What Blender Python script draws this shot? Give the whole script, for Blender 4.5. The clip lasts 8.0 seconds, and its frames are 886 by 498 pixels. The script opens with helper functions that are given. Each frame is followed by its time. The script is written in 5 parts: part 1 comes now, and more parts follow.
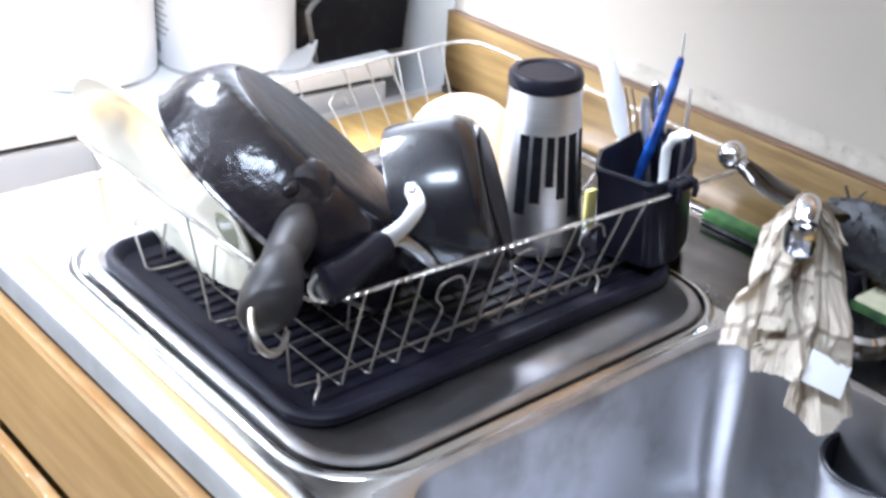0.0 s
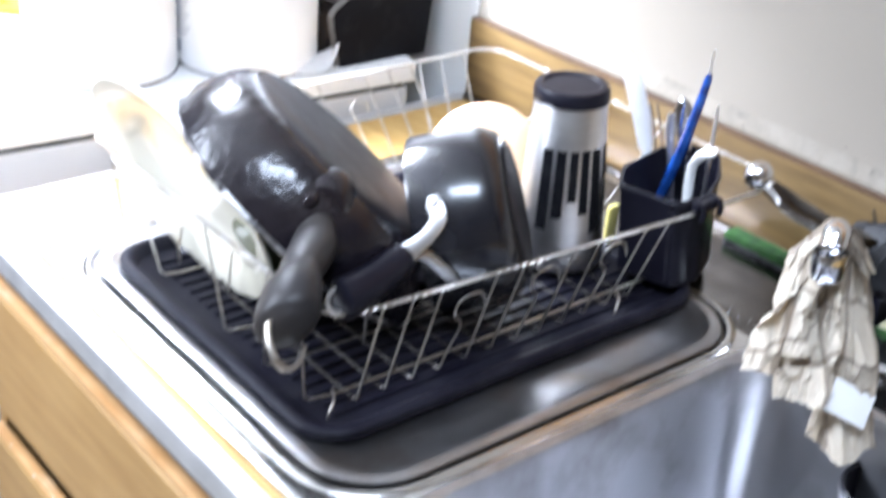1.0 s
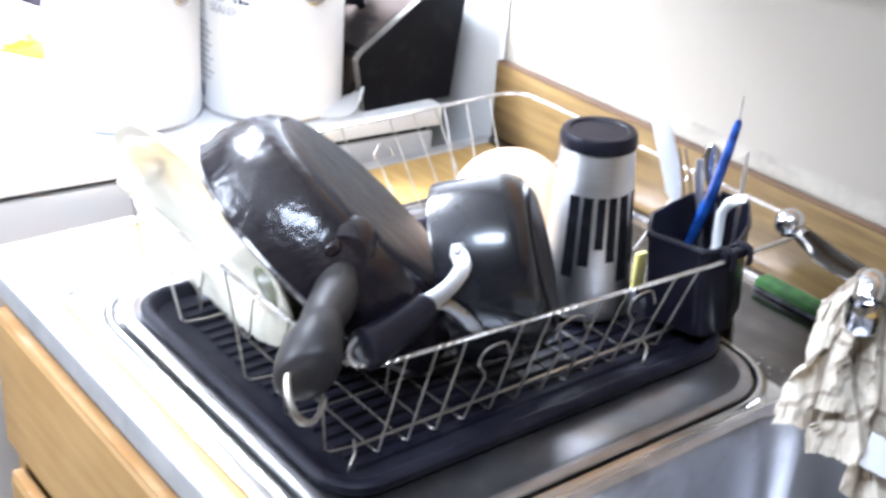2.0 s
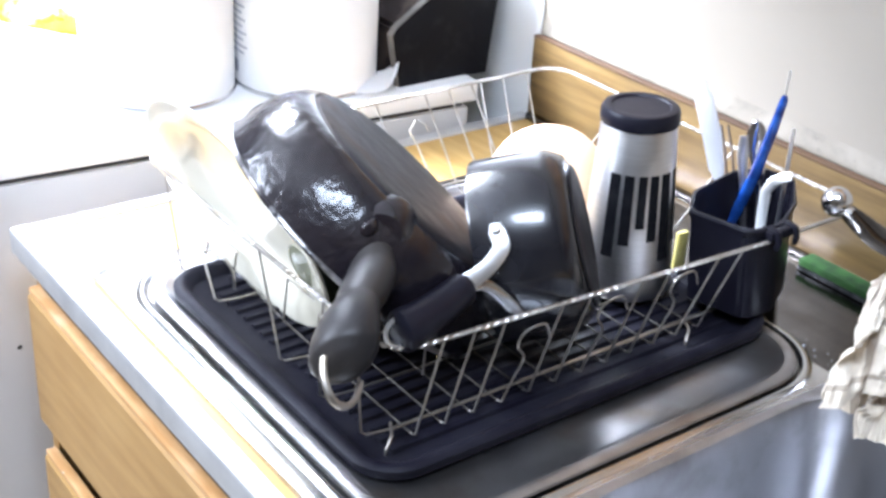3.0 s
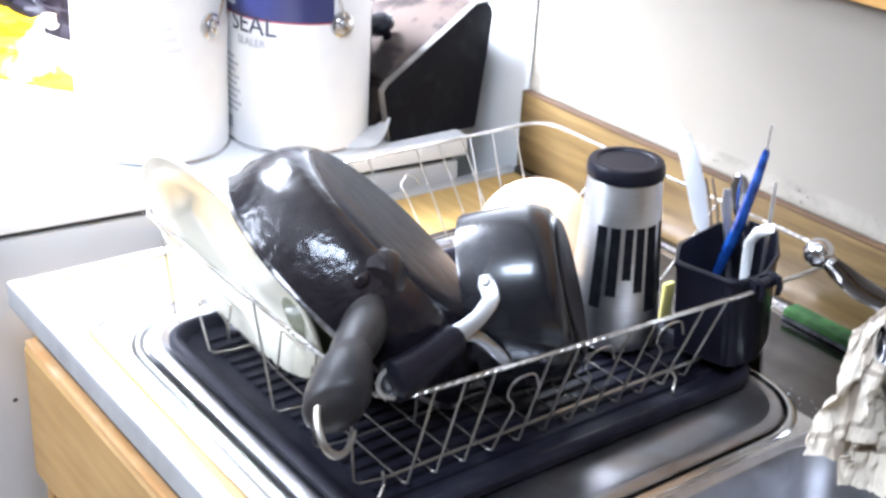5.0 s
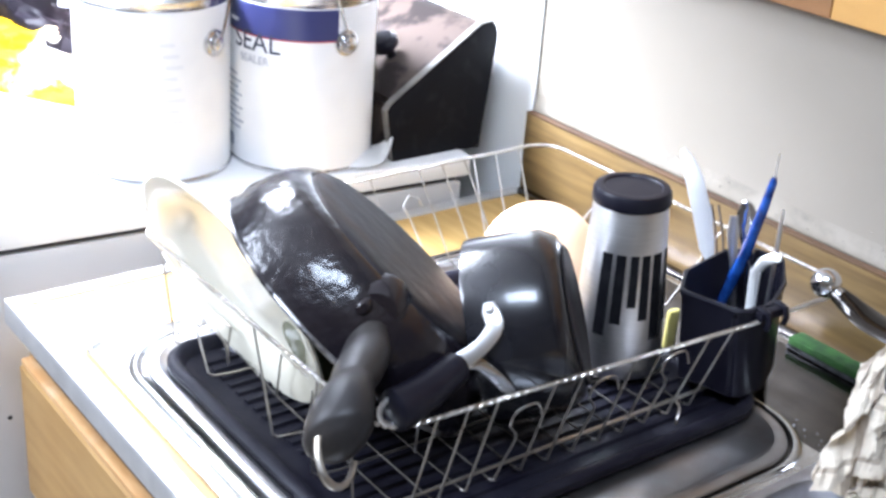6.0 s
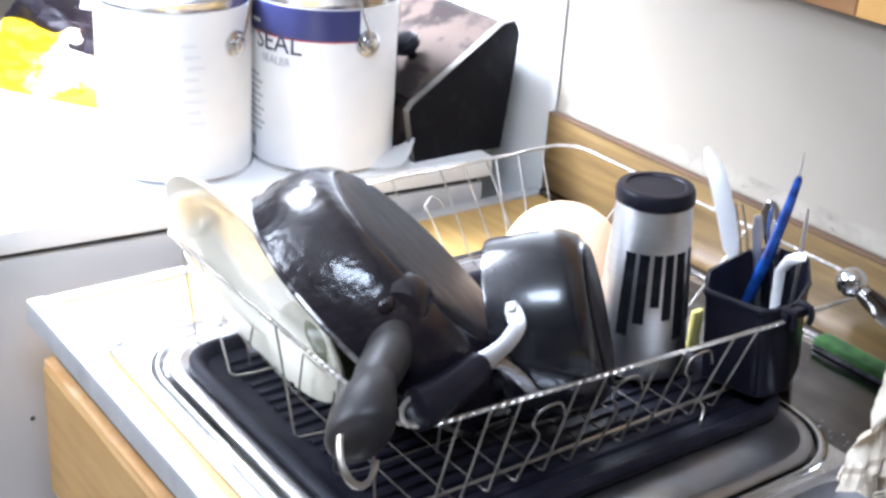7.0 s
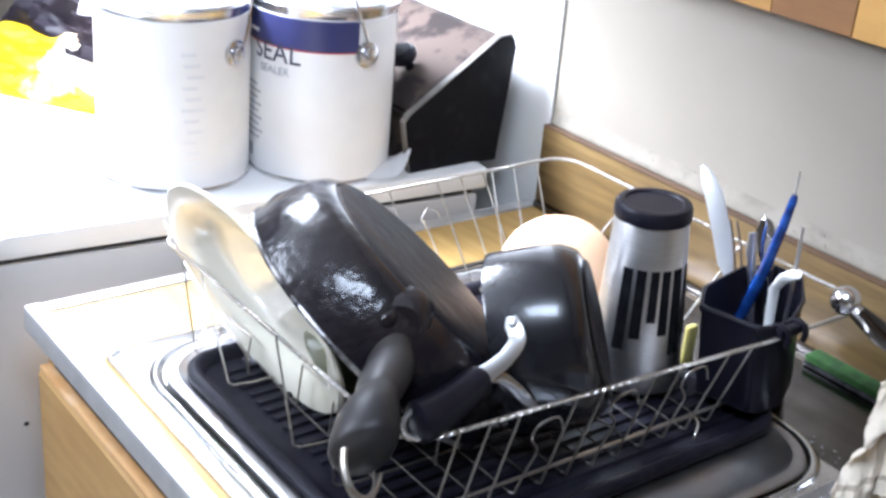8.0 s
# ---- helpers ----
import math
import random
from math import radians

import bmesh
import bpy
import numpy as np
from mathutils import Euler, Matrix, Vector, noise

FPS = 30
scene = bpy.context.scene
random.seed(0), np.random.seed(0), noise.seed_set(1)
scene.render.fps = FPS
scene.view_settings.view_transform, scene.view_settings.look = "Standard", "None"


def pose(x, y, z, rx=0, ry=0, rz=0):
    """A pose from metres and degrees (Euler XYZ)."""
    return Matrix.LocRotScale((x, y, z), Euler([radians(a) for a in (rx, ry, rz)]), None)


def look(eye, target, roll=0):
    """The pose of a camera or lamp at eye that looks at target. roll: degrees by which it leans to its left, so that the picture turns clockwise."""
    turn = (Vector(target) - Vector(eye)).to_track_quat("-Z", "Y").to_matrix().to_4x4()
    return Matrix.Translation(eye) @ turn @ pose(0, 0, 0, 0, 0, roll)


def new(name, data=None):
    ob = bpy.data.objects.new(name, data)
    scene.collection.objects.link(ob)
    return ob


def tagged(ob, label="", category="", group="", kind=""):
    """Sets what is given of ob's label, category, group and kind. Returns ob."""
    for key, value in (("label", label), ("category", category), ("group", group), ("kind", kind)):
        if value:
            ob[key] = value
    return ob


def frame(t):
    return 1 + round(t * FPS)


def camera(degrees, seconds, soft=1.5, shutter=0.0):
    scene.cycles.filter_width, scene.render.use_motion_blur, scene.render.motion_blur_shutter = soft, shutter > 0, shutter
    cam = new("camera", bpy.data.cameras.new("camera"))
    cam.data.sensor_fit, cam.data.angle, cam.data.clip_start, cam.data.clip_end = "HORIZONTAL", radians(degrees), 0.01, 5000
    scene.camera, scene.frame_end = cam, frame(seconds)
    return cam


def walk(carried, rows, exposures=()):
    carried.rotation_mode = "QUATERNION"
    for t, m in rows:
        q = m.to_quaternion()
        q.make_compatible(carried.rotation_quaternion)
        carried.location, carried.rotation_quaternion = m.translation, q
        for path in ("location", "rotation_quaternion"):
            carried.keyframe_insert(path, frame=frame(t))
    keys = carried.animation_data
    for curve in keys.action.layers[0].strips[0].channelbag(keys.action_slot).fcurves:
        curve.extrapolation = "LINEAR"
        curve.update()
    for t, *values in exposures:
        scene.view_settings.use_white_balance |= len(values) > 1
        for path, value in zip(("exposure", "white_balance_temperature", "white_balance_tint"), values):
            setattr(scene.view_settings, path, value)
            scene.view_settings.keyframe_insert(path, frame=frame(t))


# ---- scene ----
cam = camera(38.0, 8.0, soft=3.0, shutter=0.5)
PATH = [
    (0, (1.14, -0.363, 1.479), (-0.185, 0.807, 0.543), 3.1),
    (0.2, (1.137, -0.367, 1.478), (-0.2053, 0.798, 0.5609), 3.4),
    (0.5, (1.13, -0.371, 1.477), (-0.229, 0.757, 0.539), 4.0),
    (0.8, (1.122, -0.363, 1.478), (-0.2111, 0.7614, 0.4986), 4.3),
    (1, (1.119, -0.357, 1.482), (-0.214, 0.801, 0.543), 4.6),
    (1.3, (1.126, -0.355, 1.496), (-0.228, 0.847, 0.646), 4.5),
    (1.5, (1.123, -0.346, 1.493), (-0.232, 0.847, 0.63), 4.1),
    (1.8, (1.113, -0.343, 1.485), (-0.2579, 0.8335, 0.6271), 4.1),
    (2, (1.105, -0.343, 1.481), (-0.277, 0.796, 0.592), 4.1),
    (2.2, (1.099, -0.342, 1.478), (-0.2925, 0.7805, 0.5813), 4.0),
    (3.3, (1.085, -0.334, 1.473), (-0.3107, 0.7511, 0.5384), 3.5),
    (3.5, (1.085, -0.334, 1.472), (-0.31, 0.751, 0.535), 3.6),
    (4, (1.089, -0.337, 1.469), (-0.315, 0.754, 0.554), 3.3),
    (4.5, (1.103, -0.343, 1.481), (-0.317, 0.765, 0.612), 3.2),
    (4.7, (1.103, -0.345, 1.483), (-0.3181, 0.7667, 0.6185), 3.2),
    (5.8, (1.088, -0.347, 1.486), (-0.326, 0.804, 0.664), 4.3),
    (6, (1.085, -0.341, 1.488), (-0.338, 0.788, 0.651), 4.3),
    (6.5, (1.085, -0.341, 1.486), (-0.36, 0.773, 0.668), 4.0),
    (7, (1.083, -0.34, 1.482), (-0.362, 0.764, 0.65), 3.8),
    (7.3, (1.077, -0.342, 1.494), (-0.3647, 0.7499, 0.6388), 4.0),
    (7.5, (1.074, -0.345, 1.5), (-0.368, 0.768, 0.675), 4.6),
    (8, (1.077, -0.356, 1.491), (-0.353, 0.774, 0.667), 5.0),
]
EXPOSURE = [(t, e, 5950, 15) for t, e in ((0, 0.68), (2, 0.71), (4.5, 0.62), (6, 0.47), (6.5, 0.40), (7, 0.36), (7.5, 0.28), (8, 0.10))]
walk(cam, [(t, look(eye, target, roll)) for t, eye, target, roll in PATH], EXPOSURE)

# ---- light ----
world = bpy.data.worlds.new("world")
scene.world = world
world.use_nodes = True
wbg = world.node_tree.nodes["Background"]
wbg.inputs["Color"].default_value = (0.9, 0.94, 1.0, 1)
wbg.inputs["Strength"].default_value = 0.1


def area_lamp(name, eye, target, power, size, size_y, color, spread=180, turn=0):
    d = bpy.data.lights.new(name, "AREA")
    d.shape, d.size, d.size_y, d.energy, d.color = "RECTANGLE", size, size_y, power, color
    d.spread = radians(spread)
    ob = new(name, d)
    ob.matrix_world = look(eye, target, turn)
    return ob


area_lamp("hood_lamp", (-0.31, 0.22, 1.52), (-0.14, 0.30, 0.95), 21, 0.30, 0.16, (0.86, 0.93, 1.0), 98)
area_lamp("window_light", (-0.75, -1.05, 2.05), (-0.05, 0.35, 0.95), 54, 1.15, 0.55, (0.84, 0.92, 1.0))
area_lamp("ceiling_lamp", (0.90, -0.42, 2.36), (0.90, -0.419, 0), 25, 0.80, 0.38, (0.76, 0.88, 1.0), 180, 54)

# ---- materials ----


def mat(name, color, rough=0.5, metal=0.0, color2=None, scale=8.0, stretch=(1, 1, 1), bump=0.0, bump_scale=60.0,
        wear=None, wear_scale=3.0, wear_amount=0.45, coat=0.0, rough_var=0.12, spread=(0.35, 0.65), spec=0.5):
    m = bpy.data.materials.new(name)
    m.use_nodes = True
    nt = m.node_tree
    b = nt.nodes["Principled BSDF"]
    b.inputs["Metallic"].default_value = metal
    b.inputs["Coat Weight"].default_value = coat
    b.inputs["Specular IOR Level"].default_value = spec
    tc = nt.nodes.new("ShaderNodeTexCoord")
    mp = nt.nodes.new("ShaderNodeMapping")
    mp.inputs["Scale"].default_value = stretch
    nt.links.new(tc.outputs["Object"], mp.inputs["Vector"])
    n1 = nt.nodes.new("ShaderNodeTexNoise")
    n1.inputs["Scale"].default_value, n1.inputs["Detail"].default_value = scale, 6
    nt.links.new(mp.outputs["Vector"], n1.inputs["Vector"])
    r1 = nt.nodes.new("ShaderNodeValToRGB")
    r1.color_ramp.elements[0].position, r1.color_ramp.elements[1].position = spread
    r1.color_ramp.elements[0].color = (*color, 1)
    c2 = color2 if color2 else tuple(c * 0.86 for c in color)
    r1.color_ramp.elements[1].color = (*c2, 1)
    nt.links.new(n1.outputs["Fac"], r1.inputs["Fac"])
    out = r1.outputs["Color"]
    n2 = nt.nodes.new("ShaderNodeTexNoise")
    n2.inputs["Scale"].default_value, n2.inputs["Detail"].default_value = wear_scale, 8
    nt.links.new(tc.outputs["Object"], n2.inputs["Vector"])
    if wear:
        r2 = nt.nodes.new("ShaderNodeValToRGB")
        r2.color_ramp.elements[0].position, r2.color_ramp.elements[1].position = 0.52, 0.72
        r2.color_ramp.elements[1].color = (wear_amount, wear_amount, wear_amount, 1)
        nt.links.new(n2.outputs["Fac"], r2.inputs["Fac"])
        mx = nt.nodes.new("ShaderNodeMix")
        mx.data_type = "RGBA"
        nt.links.new(r2.outputs["Color"], mx.inputs["Factor"])
        nt.links.new(out, mx.inputs["A"])
        mx.inputs["B"].default_value = (*wear, 1)
        out = mx.outputs["Result"]
    nt.links.new(out, b.inputs["Base Color"])
    mr = nt.nodes.new("ShaderNodeMapRange")
    mr.inputs["To Min"].default_value = max(0.02, rough - rough_var)
    mr.inputs["To Max"].default_value = min(1, rough + rough_var)
    nt.links.new(n2.outputs["Fac"], mr.inputs["Value"])
    nt.links.new(mr.outputs["Result"], b.inputs["Roughness"])
    if bump:
        n3 = nt.nodes.new("ShaderNodeTexNoise")
        n3.inputs["Scale"].default_value, n3.inputs["Detail"].default_value = bump_scale, 4
        nt.links.new(mp.outputs["Vector"], n3.inputs["Vector"])
        bp = nt.nodes.new("ShaderNodeBump")
        bp.inputs["Strength"].default_value, bp.inputs["Distance"].default_value = bump, 0.002
        nt.links.new(n3.outputs["Fac"], bp.inputs["Height"])
        nt.links.new(bp.outputs["Normal"], b.inputs["Normal"])
    return m


def island_wood(name, dark, light):
    m = mat(name, light, 0.45, color2=dark, scale=5, stretch=(3, 14, 14), bump=0.1)
    nt = m.node_tree
    b = nt.nodes["Principled BSDF"]
    oi = nt.nodes.new("ShaderNodeObjectInfo")
    rp = nt.nodes.new("ShaderNodeValToRGB")
    rp.color_ramp.elements[0].color, rp.color_ramp.elements[1].color = (*dark, 1), (*light, 1)
    rp.color_ramp.elements[0].position, rp.color_ramp.elements[1].position = 0.25, 0.6
    nt.links.new(oi.outputs["Random"], rp.inputs["Fac"])
    mx = nt.nodes.new("ShaderNodeMix")
    mx.data_type = "RGBA"
    mx.inputs["Factor"].default_value = 0.7
    old = b.inputs["Base Color"].links[0].from_socket
    nt.links.new(old, mx.inputs["A"])
    nt.links.new(rp.outputs["Color"], mx.inputs["B"])
    nt.links.new(mx.outputs["Result"], b.inputs["Base Color"])
    return m


M_LAM = mat("laminate_oak", (0.44, 0.285, 0.105), 0.5, color2=(0.34, 0.205, 0.064), spec=0.18, scale=3.0, stretch=(3, 40, 40), wear=(0.49, 0.325, 0.125), wear_scale=5, spread=(0.3, 0.7))
M_TRIM = mat("aluminium_trim", (0.56, 0.555, 0.55), 0.45, 0.7, color2=(0.45, 0.445, 0.44), scale=20, stretch=(1, 1, 1), bump=0.05)
M_STEEL = mat("brushed_sink_steel", (0.54, 0.535, 0.53), 0.20, 1.0, color2=(0.44, 0.435, 0.43), scale=6, bump=0.03, bump_scale=120, wear=(0.30, 0.285, 0.265), wear_scale=7)
# deck steel in two tones: brighter in front, dark backsplash reflection coloured in behind
M_DECK = mat("worn_deck_steel", (0.62, 0.61, 0.60), 0.25, 1.0, color2=(0.50, 0.485, 0.46), scale=7, bump=0.03, bump_scale=120, wear=(0.19, 0.165, 0.14), wear_scale=9, wear_amount=0.6)
M_DECKREAR = mat("dark_reflection_steel", (0.12, 0.113, 0.107), 0.16, 1.0, color2=(0.060, 0.053, 0.048), scale=3, stretch=(1, 16, 1), bump=0.03, bump_scale=120, wear=(0.30, 0.29, 0.28), wear_scale=12, wear_amount=0.3, rough_var=0.08)
M_BOWL = mat("brushed_bowl_steel", (0.52, 0.525, 0.55), 0.36, 1.0, color2=(0.45, 0.455, 0.475), scale=6, bump=0.03, bump_scale=120, wear=(0.22, 0.205, 0.19), wear_scale=13, wear_amount=0.75, rough_var=0.16)
M_STEEL_OLD = mat("stained_steel", (0.47, 0.475, 0.50), 0.35, 1.0, color2=(0.33, 0.32, 0.32), scale=9, wear=(0.22, 0.16, 0.10), wear_scale=14, wear_amount=0.7, bump=0.08, bump_scale=40)
M_CHROME = mat("chrome", (0.8, 0.8, 0.82), 0.10, 1.0, color2=(0.7, 0.7, 0.72), rough_var=0.06, scale=30)
# duller wire whose dark colour carries the shade under the dishes
M_WIRE_SHADED = mat("dull_shaded_wire", (0.16, 0.15, 0.14), 0.5, 0.8, color2=(0.07, 0.06, 0.05), scale=50, rough_var=0.1)
M_WIRE = mat("chromed_wire", (0.54, 0.52, 0.50), 0.36, 1.0, color2=(0.44, 0.40, 0.34), scale=60, rough_var=0.1)
M_TRAY = mat("black_rubber", (0.0045, 0.0040, 0.0090), 0.5, color2=(0.012, 0.0115, 0.017), scale=20, bump=0.15, bump_scale=150, wear=(0.025, 0.025, 0.028), wear_scale=25, wear_amount=0.3, spec=0.12)
M_BLACKPL = mat("black_plastic", (0.007, 0.0063, 0.012), 0.34, color2=(0.011, 0.0105, 0.016), scale=30, bump=0.06, wear=(0.02, 0.02, 0.024), wear_scale=18, wear_amount=0.35, spec=0.18)
M_PAN = mat("burnt_nonstick", (0.0040, 0.0036, 0.0080), 0.18, color2=(0.011, 0.0085, 0.011), scale=11, coat=0.25, bump=1.1, bump_scale=60, wear=(0.022, 0.015, 0.014), wear_scale=17, wear_amount=0.5, spec=0.42, rough_var=0.2)
# scuffed base; the brown wear colour paints in golden-brown reflections
M_PANBASE = mat("scuffed_pan_base", (0.010, 0.0095, 0.012), 0.5, 0.0, color2=(0.028, 0.026, 0.028), scale=12, wear=(0.070, 0.040, 0.024), wear_scale=14, wear_amount=0.6, bump=0.7, bump_scale=60, spec=0.10, rough_var=0.25)
M_RIM = mat("bare_worn_rim", (0.55, 0.54, 0.54), 0.3, 0.9, color2=(0.03, 0.027, 0.03), scale=30, spread=(0.42, 0.55), bump=0.4, bump_scale=80)
M_POT = mat("black_hard_enamel", (0.006, 0.006, 0.009), 0.24, color2=(0.010, 0.010, 0.013), scale=20, coat=0.35, bump=0.05, wear=(0.018, 0.018, 0.024), wear_scale=22)
M_HANDLE = mat("grey_worn_handle", (0.013, 0.0125, 0.0145), 0.46, color2=(0.027, 0.023, 0.021), scale=18, bump=0.3, wear=(0.042, 0.038, 0.035), wear_scale=20, spec=0.22)
M_CREAM = mat("cream_ceramic", (0.74, 0.705, 0.59), 0.2, color2=(0.68, 0.645, 0.53), scale=5, coat=0.4, wear=(0.50, 0.45, 0.32), wear_scale=8)
M_GREEN = mat("olive_glass", (0.13, 0.13, 0.10), 0.12, color2=(0.07, 0.08, 0.035), scale=10, coat=0.5, wear=(0.20, 0.21, 0.16), wear_scale=9)
M_PEACH = mat("peach_plastic", (0.84, 0.57, 0.37), 0.4, color2=(0.82, 0.52, 0.32), scale=6, wear=(0.9, 0.62, 0.42), wear_scale=7)
M_CUP = mat("brushed_tumbler_steel", (0.74, 0.73, 0.73), 0.33, 1.0, color2=(0.66, 0.65, 0.65), scale=30, stretch=(1, 1, 14), bump=0.03, bump_scale=90)
M_WHITE = mat("white_enamel", (0.82, 0.82, 0.81), 0.22, color2=(0.77, 0.77, 0.76), scale=3, coat=0.3, wear=(0.72, 0.70, 0.66), wear_scale=4)
M_GREYSIDE = mat("grey_enamel_side", (0.60, 0.58, 0.56), 0.35, color2=(0.54, 0.52, 0.50), scale=4, wear=(0.45, 0.42, 0.38), wear_scale=6)
M_WALL = mat("old_cream_paint", (0.275, 0.240, 0.196), 0.65, color2=(0.248, 0.215, 0.173), scale=4, bump=0.15, bump_scale=40, wear=(0.27, 0.247, 0.205), wear_scale=2.5, wear_amount=0.5)
M_CAULK = mat("grubby_caulk", (0.26, 0.228, 0.185), 0.7, color2=(0.22, 0.19, 0.15), scale=30, bump=0.4, bump_scale=60, wear=(0.15, 0.13, 0.105), wear_scale=55, wear_amount=0.6)
M_MILDEW = mat("mildew_spots", (0.14, 0.12, 0.095), 0.8, color2=(0.20, 0.175, 0.14), scale=60)
M_CAB = mat("orange_cabinet_wood", (0.40, 0.235, 0.080), 0.46, color2=(0.32, 0.175, 0.052), scale=4, stretch=(2, 20, 20), bump=0.06, wear=(0.46, 0.29, 0.12), wear_scale=7)
M_CABEDGE = mat("worn_cabinet_edge", (0.62, 0.37, 0.17), 0.5, color2=(0.48, 0.25, 0.09), scale=10, stretch=(2, 10, 10), wear=(0.75, 0.55, 0.36), wear_scale=25)
M_CABDARK = mat("dark_cabinet_gap", (0.10, 0.05, 0.02), 0.6, color2=(0.06, 0.03, 0.015), scale=10)
M_NAVY = mat("navy_label", (0.03, 0.035, 0.12), 0.35, color2=(0.04, 0.045, 0.14), scale=10)
M_LABEL = mat("white_label", (0.86, 0.86, 0.86), 0.35, color2=(0.75, 0.75, 0.76), scale=8)
M_LABELGREY = mat("pale_print", (0.36, 0.37, 0.42), 0.4, color2=(0.46, 0.47, 0.52), scale=20)
M_LABELPALE = mat("faint_print", (0.70, 0.71, 0.74), 0.4, color2=(0.77, 0.78, 0.80), scale=20)
M_INK = mat("dark_print", (0.03, 0.035, 0.06), 0.4, color2=(0.05, 0.05, 0.08), scale=20)
M_CANSTEEL = mat("tin_steel", (0.70, 0.70, 0.71), 0.22, 1.0, color2=(0.58, 0.58, 0.60), scale=14, wear=(0.45, 0.43, 0.40), wear_scale=18)
M_BOXBLACK = mat("black_paint_side", (0.005, 0.005, 0.007), 0.5, color2=(0.008, 0.008, 0.010), scale=10, wear=(0.05, 0.05, 0.05), wear_scale=60, wear_amount=0.15, spec=0.1)
M_BOXFRONT = mat("mottled_brown_print", (0.060, 0.043, 0.035), 0.6, color2=(0.016, 0.011, 0.010), scale=22, spread=(0.46, 0.54), wear=(0.090, 0.072, 0.064), wear_scale=9, wear_amount=0.8, spec=0.12)
M_BOXEDGE = mat("chipped_edge", (0.19, 0.175, 0.16), 0.5, color2=(0.10, 0.09, 0.08), scale=40)
M_YELLOW = mat("yellow_bag_film", (0.62, 0.33, 0.0), 0.45, color2=(0.66, 0.44, 0.01), scale=8, wear=(0.85, 0.85, 0.84), wear_scale=11, wear_amount=1.0, spec=0.2, bump=0.3, bump_scale=30)
M_BAGDARK = mat("dark_bag_film", (0.004, 0.004, 0.008), 0.5, color2=(0.014, 0.009, 0.011), scale=12, bump=0.3, bump_scale=30, spec=0.15)
M_BAGWHITE = mat("white_bag_film", (0.75, 0.77, 0.80), 0.35, color2=(0.66, 0.69, 0.74), scale=7, bump=0.2, bump_scale=25)
M_PAPER = mat("white_paper", (0.88, 0.88, 0.87), 0.7, color2=(0.82, 0.82, 0.83), scale=8, bump=0.2)
M_BLUE = mat("blue_plastic", (0.004, 0.020, 0.12), 0.12, color2=(0.02, 0.09, 0.38), scale=60, coat=0.8)
M_CUTLERY = mat("cutlery_steel", (0.85, 0.85, 0.86), 0.36, 1.0, color2=(0.74, 0.74, 0.75), scale=30)
M_BROWNCUT = mat("brown_handle", (0.10, 0.07, 0.05), 0.35, color2=(0.06, 0.045, 0.035), scale=20)
M_SPONGE_G = mat("green_scourer", (0.028, 0.095, 0.018), 0.9, color2=(0.010, 0.035, 0.010), scale=60, bump=0.6, bump_scale=200)
M_SPONGE_Y = mat("pale_sponge", (0.66, 0.62, 0.42), 0.9, color2=(0.5, 0.47, 0.30), scale=40, bump=0.6, bump_scale=150)
M_YELLOWCARD = mat("yellow_sponge", (0.85, 0.76, 0.28), 0.7, color2=(0.76, 0.66, 0.20), scale=40, bump=0.3)
M_SCRUBCORE = mat("black_scourer_core", (0.010, 0.010, 0.012), 0.6, color2=(0.030, 0.030, 0.033), scale=90, bump=0.8, bump_scale=160)
M_BRIGHT = mat("bright_satin_steel", (0.95, 0.95, 0.95), 0.55, 0.9, color2=(0.88, 0.88, 0.88), scale=30)
M_SCRUB = mat("black_scourer", (0.02, 0.02, 0.022), 0.35, 0.4, color2=(0.10, 0.10, 0.105), scale=120, bump=0.5, bump_scale=200)
M_FLOOR = mat("floor_vinyl", (0.42, 0.38, 0.32), 0.45, color2=(0.36, 0.32, 0.27), scale=5, wear=(0.3, 0.27, 0.22), wear_scale=3)
M_CEIL = mat("ceiling_white", (0.75, 0.74, 0.72), 0.8, color2=(0.70, 0.69, 0.67), scale=4)
M_DARKSLOT = mat("black_gap", (0.012, 0.012, 0.014), 0.6, color2=(0.02, 0.02, 0.02), scale=10)
M_PARQ = island_wood("parquet_block", (0.36, 0.18, 0.045), (0.52, 0.28, 0.075))
M_PARQ_DARK = island_wood("dark_parquet_block", (0.12, 0.05, 0.015), (0.24, 0.11, 0.035))
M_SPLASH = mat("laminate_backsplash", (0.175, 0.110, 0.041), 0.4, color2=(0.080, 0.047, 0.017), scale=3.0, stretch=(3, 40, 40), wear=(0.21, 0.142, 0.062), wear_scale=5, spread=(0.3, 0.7))


